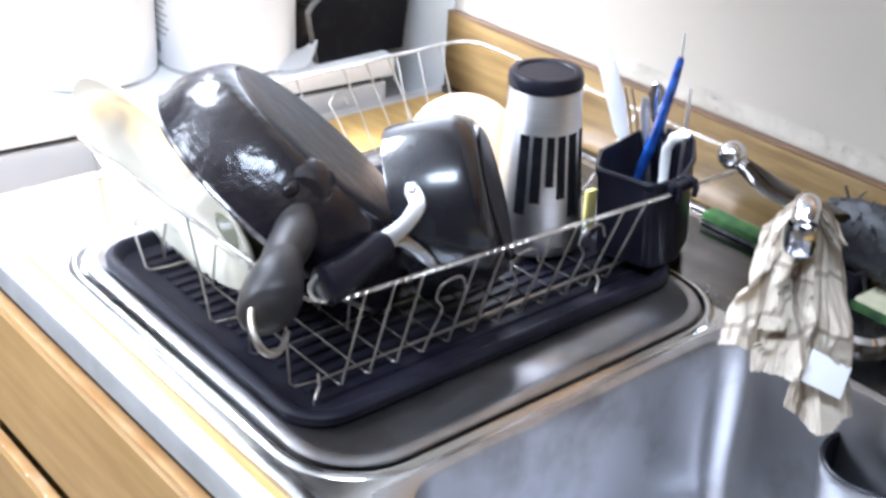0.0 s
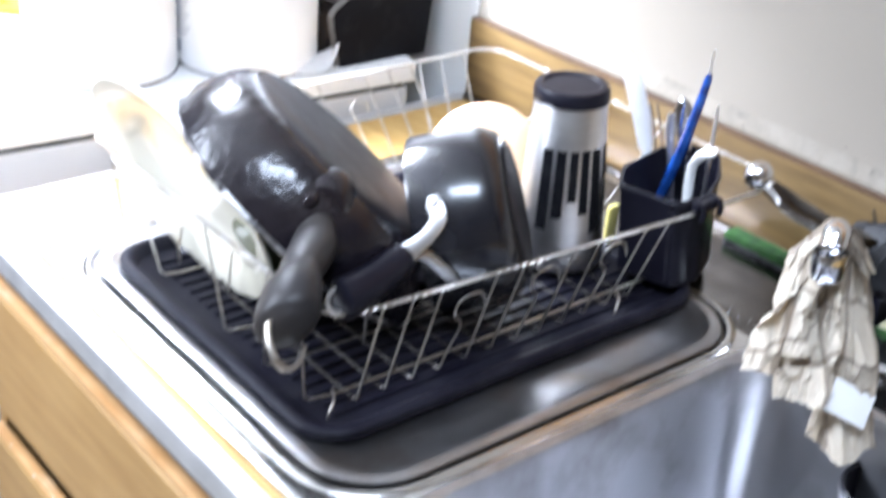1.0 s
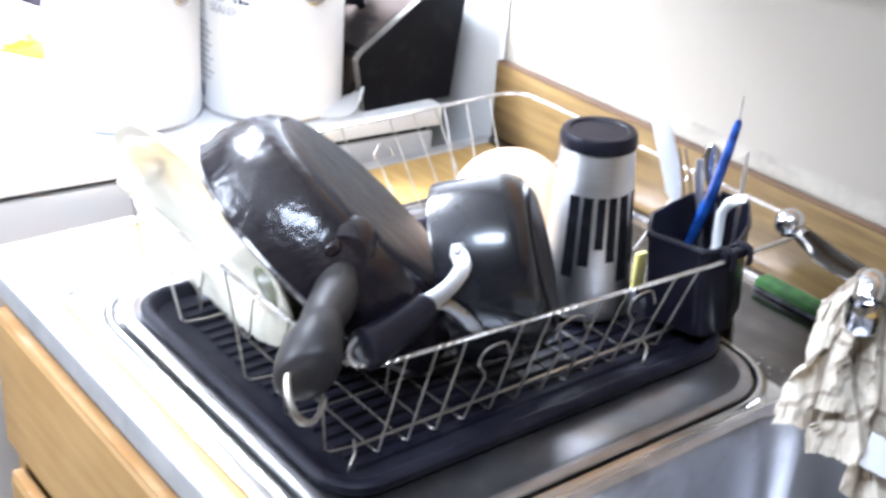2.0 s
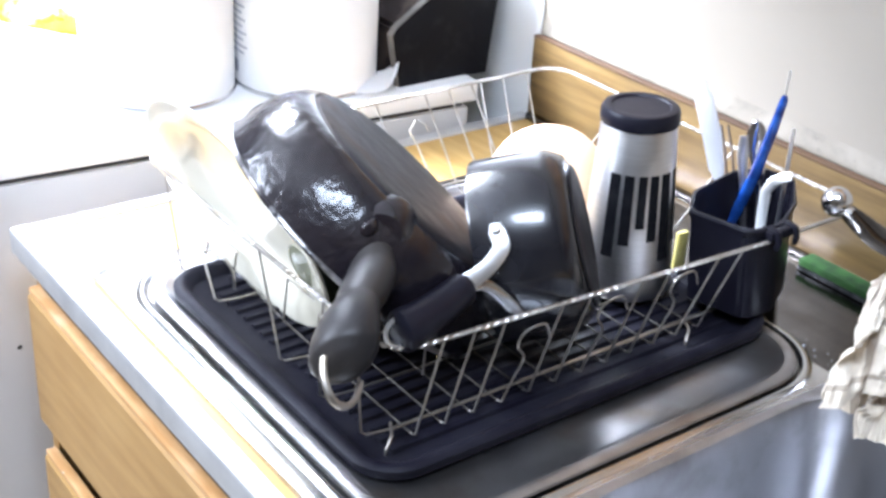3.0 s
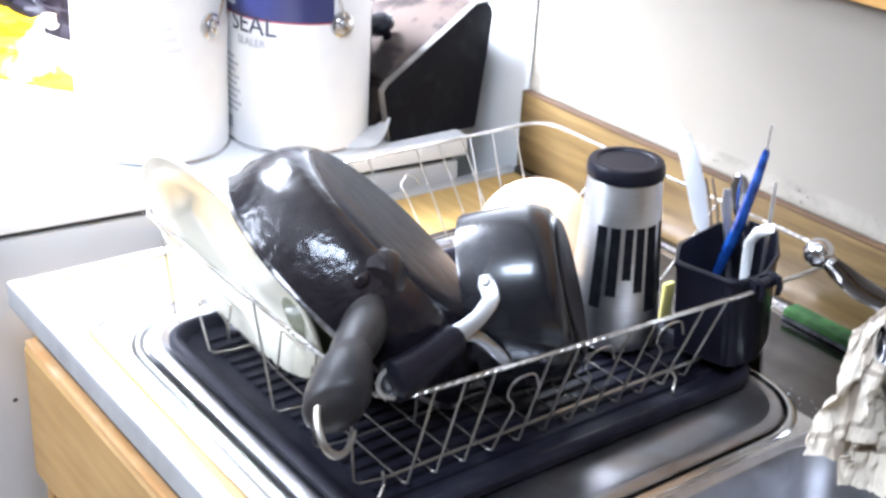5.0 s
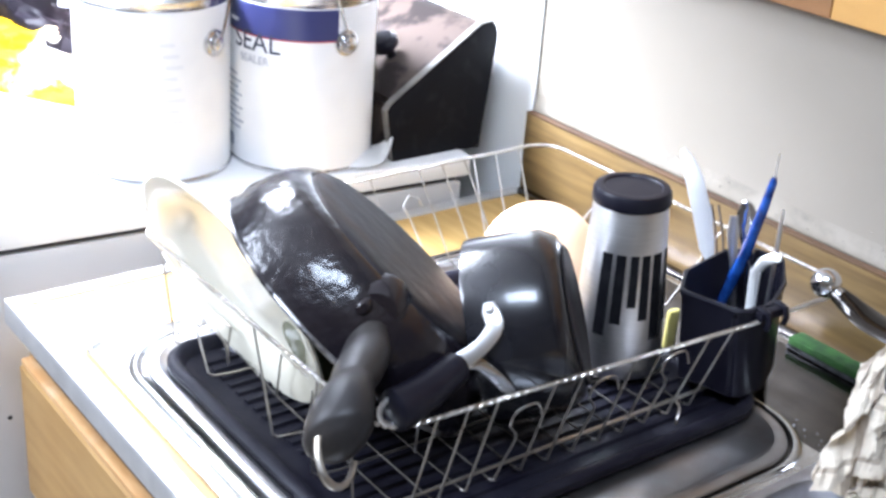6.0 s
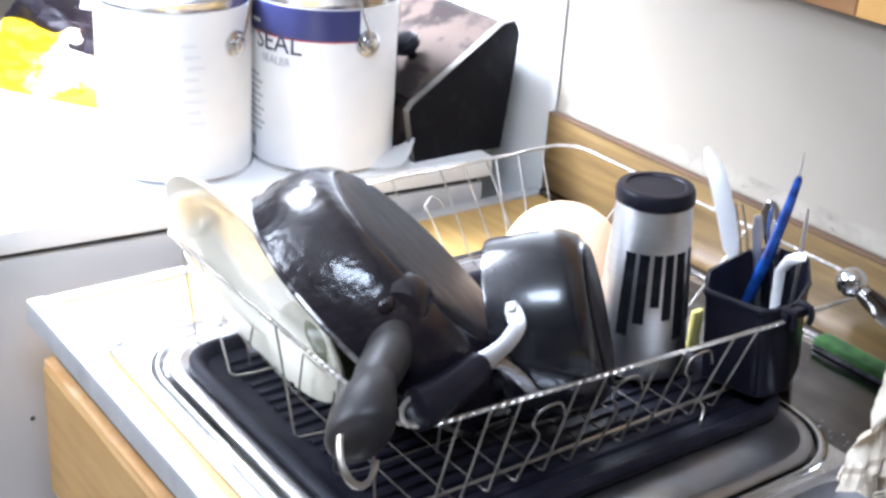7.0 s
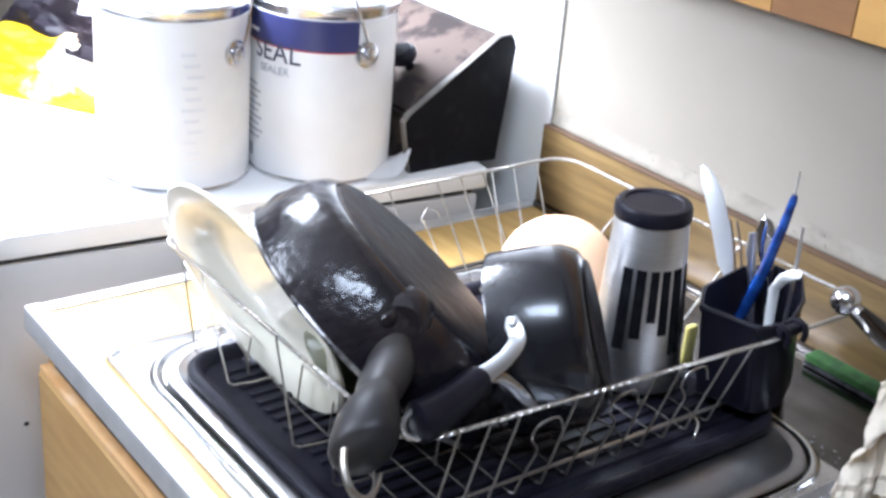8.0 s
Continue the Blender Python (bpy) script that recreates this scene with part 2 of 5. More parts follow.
def towel_material():
    m = mat("beige_check_towel", (0.78, 0.71, 0.60), 0.9, color2=(0.70, 0.62, 0.51), scale=40, bump=0.5, bump_scale=260)
    nt = m.node_tree
    b = nt.nodes["Principled BSDF"]
    uv = nt.nodes.new("ShaderNodeUVMap")
    sp = nt.nodes.new("ShaderNodeSeparateXYZ")
    nt.links.new(uv.outputs["UV"], sp.inputs["Vector"])
    prev = b.inputs["Base Color"].links[0].from_socket
    for axis, every, wide in (("X", 3.4, 0.13), ("Y", 3.4, 0.10)):
        mu = nt.nodes.new("ShaderNodeMath")
        mu.operation = "MULTIPLY"
        mu.inputs[1].default_value = every
        fr = nt.nodes.new("ShaderNodeMath")
        fr.operation = "FRACT"
        lt = nt.nodes.new("ShaderNodeMath")
        lt.operation = "LESS_THAN"
        lt.inputs[1].default_value = wide
        nt.links.new(sp.outputs[axis], mu.inputs[0])
        nt.links.new(mu.outputs[0], fr.inputs[0])
        nt.links.new(fr.outputs[0], lt.inputs[0])
        k = nt.nodes.new("ShaderNodeMath")
        k.operation = "MULTIPLY"
        k.inputs[1].default_value = 0.6
        nt.links.new(lt.outputs[0], k.inputs[0])
        mx = nt.nodes.new("ShaderNodeMix")
        mx.data_type = "RGBA"
        nt.links.new(k.outputs[0], mx.inputs["Factor"])
        nt.links.new(prev, mx.inputs["A"])
        mx.inputs["B"].default_value = (0.27, 0.20, 0.14, 1)
        prev = mx.outputs["Result"]
    nt.links.new(prev, b.inputs["Base Color"])
    return m


M_TOWEL = towel_material()

# ---- shape helpers ----


def BM():
    return bmesh.new()


def part(name, bm, material, parent=None, label="", smooth=True):
    bmesh.ops.recalc_face_normals(bm, faces=bm.faces)
    me = bpy.data.meshes.new(name)
    bm.to_mesh(me)
    bm.free()
    if smooth:
        me.polygons.foreach_set("use_smooth", [True] * len(me.polygons))
        me.set_sharp_from_angle(angle=radians(38))
    me.materials.append(material)
    ob = new(name, me)
    if parent:
        ob.parent = parent
    if label:
        tagged(ob, label)
    return ob


def thing(name, label, category, group="", kind="", m=None):
    ob = new(name)
    if m is not None:
        ob.matrix_basis = m
    return tagged(ob, label, category, group, kind)


def box(bm, lo, hi, bevel=0.0, m=None):
    r = bmesh.ops.create_cube(bm, size=1.0)
    vs = r["verts"]
    for v in vs:
        v.co = Vector([lo[i] + (v.co[i] + 0.5) * (hi[i] - lo[i]) for i in range(3)])
        if m is not None:
            v.co = m @ v.co
    if bevel:
        es = list({e for v in vs for e in v.link_edges})
        bmesh.ops.bevel(bm, geom=es, offset=bevel, segments=2, profile=0.6, affect="EDGES")
    return bm


def lathe(bm, profile, segs=48, m=None, sy=1.0, sx=1.0):
    """Turn (radius, height) pairs round z."""
    m = m if m is not None else Matrix()
    rings = []
    for r, h in profile:
        if r < 1e-6:
            rings.append([bm.verts.new(m @ Vector((0, 0, h)))])
        else:
            rings.append([bm.verts.new(m @ Vector((sx * r * math.cos(2 * math.pi * k / segs), sy * r * math.sin(2 * math.pi * k / segs), h))) for k in range(segs)])
    for a, b in zip(rings, rings[1:]):
        for k in range(segs):
            j = (k + 1) % segs
            f = [a[k], a[j], b[j], b[k]] if len(a) > 1 and len(b) > 1 else ([a[0], b[j], b[k]] if len(a) == 1 else [a[k], a[j], b[0]])
            if len(a) == 1 and len(b) == 1:
                continue
            bm.faces.new(f)
    return bm


def tube(bm, pts, radius, segs=8, closed=False, radii=None):
    """Sweep a circle along points."""
    pts = [Vector(p) for p in pts]
    n = len(pts)
    tang = []
    for i in range(n):
        a = pts[(i - 1) % n] if closed or i > 0 else pts[i]
        b = pts[(i + 1) % n] if closed or i < n - 1 else pts[i]
        tang.append((b - a).normalized())
    ref = Vector((0, 0, 1)) if abs(tang[0].z) < 0.9 else Vector((1, 0, 0))
    nrm = tang[0].cross(ref).normalized()
    rings = []
    for i in range(n):
        nrm = (nrm - tang[i] * nrm.dot(tang[i])).normalized()
        bn = tang[i].cross(nrm)
        r = radii[i] if radii else radius
        rings.append([bm.verts.new(pts[i] + r * (math.cos(2 * math.pi * k / segs) * nrm + math.sin(2 * math.pi * k / segs) * bn)) for k in range(segs)])
    for i in range(n if closed else n - 1):
        a, b = rings[i], rings[(i + 1) % n]
        for k in range(segs):
            j = (k + 1) % segs
            bm.faces.new([a[k], a[j], b[j], b[k]])
    if not closed:
        bm.faces.new(rings[0][::-1])
        bm.faces.new(rings[-1])
    return bm


def smooth_path(pts, sub=6):
    """A Catmull-Rom line through points."""
    P = [Vector(p) for p in pts]
    P = [P[0] * 2 - P[1]] + P + [P[-1] * 2 - P[-2]]
    out = []
    for i in range(1, len(P) - 2):
        p0, p1, p2, p3 = P[i - 1:i + 3]
        for s in range(sub):
            t = s / sub
            out.append(0.5 * ((2 * p1) + (p2 - p0) * t + (2 * p0 - 5 * p1 + 4 * p2 - p3) * t * t + (3 * p1 - p0 - 3 * p2 + p3) * t ** 3))
    out.append(P[-2])
    return out


def round_rect(x0, y0, x1, y1, r, n=8):
    out = []
    for cx, cy, a0 in ((x1 - r, y1 - r, 0), (x0 + r, y1 - r, 90), (x0 + r, y0 + r, 180), (x1 - r, y0 + r, 270)):
        for k in range(n + 1):
            a = radians(a0 + 90 * k / n)
            out.append((cx + r * math.cos(a), cy + r * math.sin(a)))
    return out


def loft(bm, loops, cap_first=True, cap_last=True):
    """Join loops of equal count."""
    rings = [[bm.verts.new(p) for p in lp] for lp in loops]
    n = len(rings[0])
    for a, b in zip(rings, rings[1:]):
        for k in range(n):
            j = (k + 1) % n
            bm.faces.new([a[k], a[j], b[j], b[k]])
    if cap_first:
        bm.faces.new(rings[0][::-1])
    if cap_last:
        bm.faces.new(rings[-1])
    return bm


def rr_loop(x0, y0, x1, y1, r, z, inset=0.0):
    return [(x, y, z) for x, y in round_rect(x0 + inset, y0 + inset, x1 - inset, y1 - inset, max(0.004, r - inset))]


def prism(bm, outline, lo, hi, axis=0, bevel=0.0):
    """Extrude an outline of pairs along an axis."""
    def at(p, d):
        q = list(p)
        q.insert(axis, d)
        return Vector(q)
    a = [bm.verts.new(at(p, lo)) for p in outline]
    b = [bm.verts.new(at(p, hi)) for p in outline]
    n = len(a)
    fs = [bm.faces.new(a), bm.faces.new(b[::-1])]
    for k in range(n):
        bm.faces.new([a[k], b[k], b[(k + 1) % n], a[(k + 1) % n]])
    if bevel:
        es = list({e for f in fs for e in f.edges})
        bmesh.ops.bevel(bm, geom=es, offset=bevel, segments=2, profile=0.6, affect="EDGES")
    return bm


def band(a0, a1, rows, thick=0.0005):
    """A thin strip wrapped round z from angle a0 to a1, through (height, radius) rows."""
    bm = BM()
    n = max(2, int(abs(a1 - a0) / 4))
    ring = [(z, r - thick) for z, r in rows] + [(z, r) for z, r in rows[::-1]]
    prev = None
    for k in range(n + 1):
        a = radians(a0 + (a1 - a0) * k / n)
        cur = [bm.verts.new((r * math.cos(a), r * math.sin(a), z)) for z, r in ring]
        if prev:
            for i in range(len(cur)):
                j = (i + 1) % len(cur)
                bm.faces.new([prev[i], prev[j], cur[j], cur[i]])
        else:
            bm.faces.new(cur[::-1])
        prev = cur
    bm.faces.new(prev)
    return bm


def axes(origin, z_axis, x_hint):
    z = Vector(z_axis).normalized()
    x = Vector(x_hint)
    x = (x - z * x.dot(z)).normalized()
    y = z.cross(x)
    m = Matrix((x, y, z)).transposed().to_4x4()
    m.translation = Vector(origin)
    return m


ZC = 0.91      # counter top
WALL_Y = 0.634

# ---- room ----
tagged(part("wall_back", box(BM(), (-1.9, WALL_Y, -0.0), (3.2, WALL_Y + 0.12, 2.4)), M_WALL, smooth=False), "old cream painted kitchen wall with grubby marks", "wall", kind="structure")
tagged(part("wall_left", box(BM(), (-2.02, -2.6, 0.0), (-1.9, WALL_Y + 0.12, 2.4)), M_WALL, smooth=False), "plain cream painted wall", "wall", kind="structure")
tagged(part("wall_right", box(BM(), (3.2, -2.6, 0.0), (3.32, WALL_Y + 0.12, 2.4)), M_WALL, smooth=False), "plain cream painted wall", "wall", kind="structure")
tagged(part("wall_front", box(BM(), (-2.02, -2.72, 0.0), (3.32, -2.6, 2.4)), M_WALL, smooth=False), "plain cream painted wall", "wall", kind="structure")
tagged(part("floor", box(BM(), (-2.02, -2.72, -0.1), (3.32, WALL_Y + 0.12, 0.0)), M_FLOOR, smooth=False), "worn beige vinyl kitchen floor", "floor", kind="structure")
tagged(part("ceiling", box(BM(), (-2.02, -2.72, 2.4), (3.32, WALL_Y + 0.12, 2.5)), M_CEIL, smooth=False), "plain white ceiling", "ceiling", kind="structure")

# caulk bead and plaster ledge over the backsplash
bm = BM()
prof = [(0.6312, 1.0106), (0.6308, 1.013), (0.6322, 1.018), (0.6335, 1.026), (0.6345, 1.036), (0.6345, 1.0106)]
prism(bm, prof, 0.0108, 1.9, axis=0)
tagged(part("trim", bm, M_CAULK), "grubby cream caulk bead along the wall", "caulk", kind="structure")

rng = random.Random(23)
bm = BM()
for k in range(46):
    x = rng.choice((rng.uniform(0.03, 1.2), rng.gauss(0.30, 0.08), rng.gauss(0.55, 0.05)))
    z = 1.013 + abs(rng.gauss(0, 0.014))
    y = 0.6335 if z > 1.034 else 0.6306 + (z - 1.013) * 0.14
    bmesh.ops.create_icosphere(bm, subdivisions=1, radius=1.0, matrix=Matrix.Translation((x, y, z)) @ Matrix.Diagonal((rng.uniform(0.0005, 0.0017), 0.0009, rng.uniform(0.0003, 0.0008), 1)))
tagged(part("mildew", bm, M_MILDEW), "dark mildew specks on the caulk along the wall", "stain", kind="stuff")

# white panel behind the stove
tagged(part("splash_panel", box(BM(), (-0.80, 0.6300, 0.0), (0.0105, 0.6335, 1.75), 0.0008), M_WHITE), "white enamelled splash panel on the wall", "panel", kind="structure")

# ---- counter, with a cut-out for the sink ----
counter = thing("worktop", "oak laminate kitchen worktop with aluminium edge trim", "worktop")
SX0, SX1, SY0, SY1 = 0.120, 1.03, 0.030, 0.606     # sink flange
bm = BM()
box(bm, (0.010, 0.008, 0.888), (SX0 + 0.02, 0.620, ZC))
part("laminate_end", bm, M_LAM, counter, smooth=False)
part("laminate_front", box(BM(), (SX0 + 0.02, 0.008, 0.888), (1.9, SY0 + 0.015, ZC)), M_LAM, counter, smooth=False)
part("laminate_back", box(BM(), (SX0 + 0.02, SY1 - 0.015, 0.888), (1.9, 0.620, ZC)), M_LAM, counter, smooth=False)
part("laminate_right", box(BM(), (SX1 - 0.02, SY0 + 0.015, 0.888), (1.9, SY1 - 0.015, ZC)), M_LAM, counter, smooth=False)
bm = BM()
prism(bm, [(0.0, 0.888), (0.0, 0.9105), (0.0015, 0.9125), (0.017, 0.9125), (0.018, 0.9105), (0.008, 0.9102), (0.008, 0.888)], 0.0, 1.9, axis=0)
part("front_trim", bm, M_TRIM, counter, "aluminium edge trim")
bm = BM()
prism(bm, [(0.0, 0.888), (0.0, 0.9105), (0.0015, 0.9123), (0.017, 0.9123), (0.018, 0.9105), (0.010, 0.9102), (0.010, 0.888)], 0.018, 0.620, axis=1)
part("end_trim", bm, M_TRIM, counter, "aluminium edge trim")
part("rear_trim", box(BM(), (0.018, 0.611, 0.9102), (1.9, 0.620, 0.919), 0.002), M_DECKREAR, counter, "metal cove strip coloured dark")
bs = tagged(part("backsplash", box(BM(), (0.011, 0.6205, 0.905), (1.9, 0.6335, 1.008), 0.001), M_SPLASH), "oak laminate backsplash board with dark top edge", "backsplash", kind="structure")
part("edge_band", box(BM(), (0.011, 0.6202, 1.0085), (1.9, 0.6300, 1.0105), 0.0006), M_CABDARK, bs, "dark top edge")

# ---- base cabinet with drawers ----
cab = thing("base_cabinet", "orange oak base cabinet with worn drawer fronts under the worktop", "cabinet")
part("side_panel", box(BM(), (0.012, 0.0165, 0.10), (0.030, 0.60, 0.8812), 0.001), M_CAB, cab)
part("side_panel", box(BM(), (1.8822, 0.0165, 0.10), (1.9, 0.60, 0.8812), 0.001), M_CAB, cab)
part("face_frame", box(BM(), (0.0305, 0.0165, 0.10), (1.882, 0.036, 0.505)), M_CAB, cab)
for x in (0.482, 0.982, 1.482):
    part("stile", box(BM(), (x, 0.0165, 0.5055), (x + 0.045, 0.036, 0.8812)), M_CAB, cab)
part("back_board", box(BM(), (0.030, 0.590, 0.118), (1.882, 0.598, 0.888)), M_CABDARK, cab)
part("bottom_panel", box(BM(), (0.030, 0.050, 0.10), (1.882, 0.60, 0.118)), M_CAB, cab)
part("top_rail", box(BM(), (0.012, 0.010, 0.8815), (1.9, 0.0175, 0.888), 0.001), M_CAB, cab)
part("plinth", box(BM(), (0.012, 0.09, 0.0), (1.9, 0.58, 0.10)), M_CABDARK, cab)


def drawer(x0, x1, z0, z1):
    bm = BM()
    out = [(0.003, z0), (0.016, z0), (0.016, z1), (0.008, z1), (0.003, z1 - 0.006)]
    prism(bm, out, x0, x1, axis=0, bevel=0.0015)
    d = part("drawer_front", bm, M_CAB, cab)
    part("top_edge", box(BM(), (x0 + 0.001, 0.0045, z1 - 0.002), (x1 - 0.001, 0.0155, z1 + 0.004), 0.0015), M_CABEDGE, d, "worn pale top edge")


for x0, x1 in ((0.022, 0.50), (0.51, 1.0), (1.01, 1.5), (1.51, 1.89)):
    drawer(x0, x1, 0.711, 0.856)
    drawer(x0, x1, 0.530, 0.668)
    drawer(x0, x1, 0.12, 0.488)

# ---- sink ----
sink = thing("sink", "stainless steel double bowl sink set into the worktop", "sink")
LB = (0.170, 0.075, 0.545, 0.470)
RB = (0.588, 0.070, 0.975, 0.470)


def flange(rows):
    """Strips of the top sheet round the two bowls, by row from front to rear."""
    bm = BM()
    xs = [SX0, LB[0], LB[2], RB[0], RB[2], SX1]
    ys = [SY0, LB[1], LB[3], SY1]
    z = 0.9150
    grid = {}
    for i, x in enumerate(xs):
        for j, y in enumerate(ys):
            if j in rows or j - 1 in rows:
                grid[i, j] = bm.verts.new((x, y, z))
    for i in range(5):
        for j in rows:
            if j == 1 and i in (1, 3):
                continue
            bm.faces.new([grid[i, j], grid[i + 1, j], grid[i + 1, j + 1], grid[i, j + 1]])
    return bm


part("flange", flange((0, 1)), M_DECK, sink)
# same sheet as the flange; its dark reflections are put into the colour
part("faucet_deck", flange((2,)), M_DECKREAR, sink, "steel deck coloured dark for what it reflects")
bm = BM()
o = [rr_loop(SX0 - 0.004, SY0 - 0.004, SX1 + 0.004, SY1 + 0.004, 0.018, 0.9102), rr_loop(SX0 - 0.003, SY0 - 0.003, SX1 + 0.003, SY1 + 0.003, 0.018, 0.9140),
     rr_loop(SX0 + 0.002, SY0 + 0.002, SX1 - 0.002, SY1 - 0.002, 0.015, 0.9156), rr_loop(SX0 + 0.012, SY0 + 0.012, SX1 - 0.012, SY1 - 0.012, 0.010, 0.9153)]
loft(bm, o, False, False)
part("flange_edge", bm, M_STEEL, sink, "rolled bright outer edge")


def bowl(name, b, depth):
    bm = BM()
    loops = []
    # square hem that meets the flange, then a rounded lip, wall and floor
    sq = round_rect(*b, 0.0005)
    loops.append([(x, y, 0.9150) for x, y in sq])
    loops.append(rr_loop(*b, 0.055, 0.9152, 0.002))
    loops.append(rr_loop(*b, 0.055, 0.9130, 0.007))
    loops.append(rr_loop(*b, 0.055, 0.9060, 0.010))
    loops.append(rr_loop(*b, 0.055, 0.915 - depth + 0.03, 0.020))
    loops.append(rr_loop(*b, 0.055, 0.915 - depth + 0.008, 0.030))
    loops.append(rr_loop(*b, 0.055, 0.915 - depth, 0.048))
    loft(bm, loops, False, True)
    return part(name, bm, M_BOWL, sink)


bowl("bowl", LB, 0.16)
rb = bowl("bowl", RB, 0.17)
bm = BM()
lathe(bm, [(0.0, 0.002), (0.030, 0.002), (0.036, 0.006), (0.044, 0.005), (0.046, 0.0005)], 32, pose(0.78, 0.27, 0.745))
part("drain", bm, M_CHROME, sink, "chrome drain")

# steel drain pan lying over the first bowl
pan_x0, pan_y0, pan_x1, pan_y1 = 0.150, 0.053, 0.574, 0.472
bm = BM()
P4 = (pan_x0, pan_y0, pan_x1, pan_y1, 0.06)
L = [rr_loop(*P4, 0.9156, 0.010), rr_loop(*P4, 0.9180, 0.004), rr_loop(*P4, 0.9196, -0.001), rr_loop(*P4, 0.9212, 0.000), rr_loop(*P4, 0.9225, 0.005), rr_loop(*P4, 0.9218, 0.010), rr_loop(*P4, 0.9185, 0.016)]
dpan = thing("drain_pan", "stained steel drain pan with rolled rim over the sink", "drain pan")
loft(bm, L[:6], True, False)
part("rolled_rim", bm, M_STEEL_OLD, dpan)
bm = BM()
loft(bm, L[5:], False, True)
part("basin", bm, M_STEEL_OLD, dpan)
bm = BM()
B4 = (0.132, 0.040, 0.5835, 0.490, 0.072)
loft(bm, [rr_loop(*B4, 0.9151), rr_loop(*B4, 0.9172, 0.003), rr_loop(*B4, 0.9176, 0.006), rr_loop(*B4, 0.9168, 0.009), rr_loop(*B4, 0.9151, 0.012)], False, False)
part("bead", bm, M_STEEL, sink, "raised bead round the first bowl")

# ---- black ribbed tray ----
TX0, TY0, TX1, TY1 = 0.180, 0.066, 0.519, 0.480
tray = thing("drain_tray", "black ribbed rubber drip tray on the steel drain pan", "tray")
bm = BM()
T4 = (TX0, TY0, TX1, TY1, 0.038)
L = [rr_loop(*T4, 0.9187, 0.005), rr_loop(*T4, 0.9215, 0.0005), rr_loop(*T4, 0.9285, 0.0), rr_loop(*T4, 0.9310, 0.003), rr_loop(*T4, 0.9312, 0.007), rr_loop(*T4, 0.9295, 0.011), rr_loop(*T4, 0.9225, 0.016), rr_loop(*T4, 0.9212, 0.021)]
loft(bm, L)
part("basin", bm, M_TRAY, tray)
rib = None
for i in range(20):
    x = TX0 + 0.034 + i * 0.0142
    if rib is None:
        bm = BM()
        prism(bm, [(-0.0035, 0.9212), (-0.002, 0.9239), (0.002, 0.9239), (0.0035, 0.9212)], TY0 + 0.034, TY1 - 0.034, axis=1)
        rib = part("rib", bm, M_TRAY, tray)
        rib.location.x = x
    else:
        o = new("rib", rib.data)
        o.parent = tray
        o.location.x = x

# ---- wire dish rack ----
RX0, RX1, RY0, RY1, RZ = 0.088, 0.484, 0.097, 0.588, 1.003      # top rail
BX0, BX1, BY0, BY1, BZ = 0.150, 0.478, 0.104, 0.470, 0.9275      # floor of the basket
rack = thing("dish_rack", "chromed wire dish rack with twisted top rail on black tray", "dish rack")


def rail_x(x, y):
    """The near rail bows out a little towards the caddy."""
    k = min(1.0, max(0.0, (y - 0.12) / 0.33))
    return x + 0.018 * k * (x - RX0) / (RX1 - RX0)


def strand_rail():
    """Two wires twisted round the rail's line."""
    base = [Vector((x, y, RZ)) for x, y in round_rect(RX0, RY0, RX1, RY1, 0.028, 10)]
    # even steps
    pts = []
    n = len(base)
    for i in range(n):
        a, b = base[i], base[(i + 1) % n]
        k = max(1, int((b - a).length / 0.0011))
        pts += [a.lerp(b, j / k) for j in range(k)]
    for p in pts:
        p.x = rail_x(p.x, p.y)
    return pts


rail_line = strand_rail()
for side in (0, 1):
    bm = BM()
    n = len(rail_line)
    turns = 205
    pts = []
    for i, p in enumerate(rail_line):
        t = (rail_line[(i + 1) % n] - rail_line[i - 1]).normalized()
        out = t.cross(Vector((0, 0, 1)))
        a = 2 * math.pi * turns * i / n + side * math.pi
        pts.append(p + 0.0010 * (math.cos(a) * out + math.sin(a) * Vector((0, 0, 1))))
    tube(bm, pts, 0.00122, 6, closed=True)
    part("twisted_rail", bm, M_WIRE, rack)

W = 0.00098
hook_rows = (3, 6, 9)
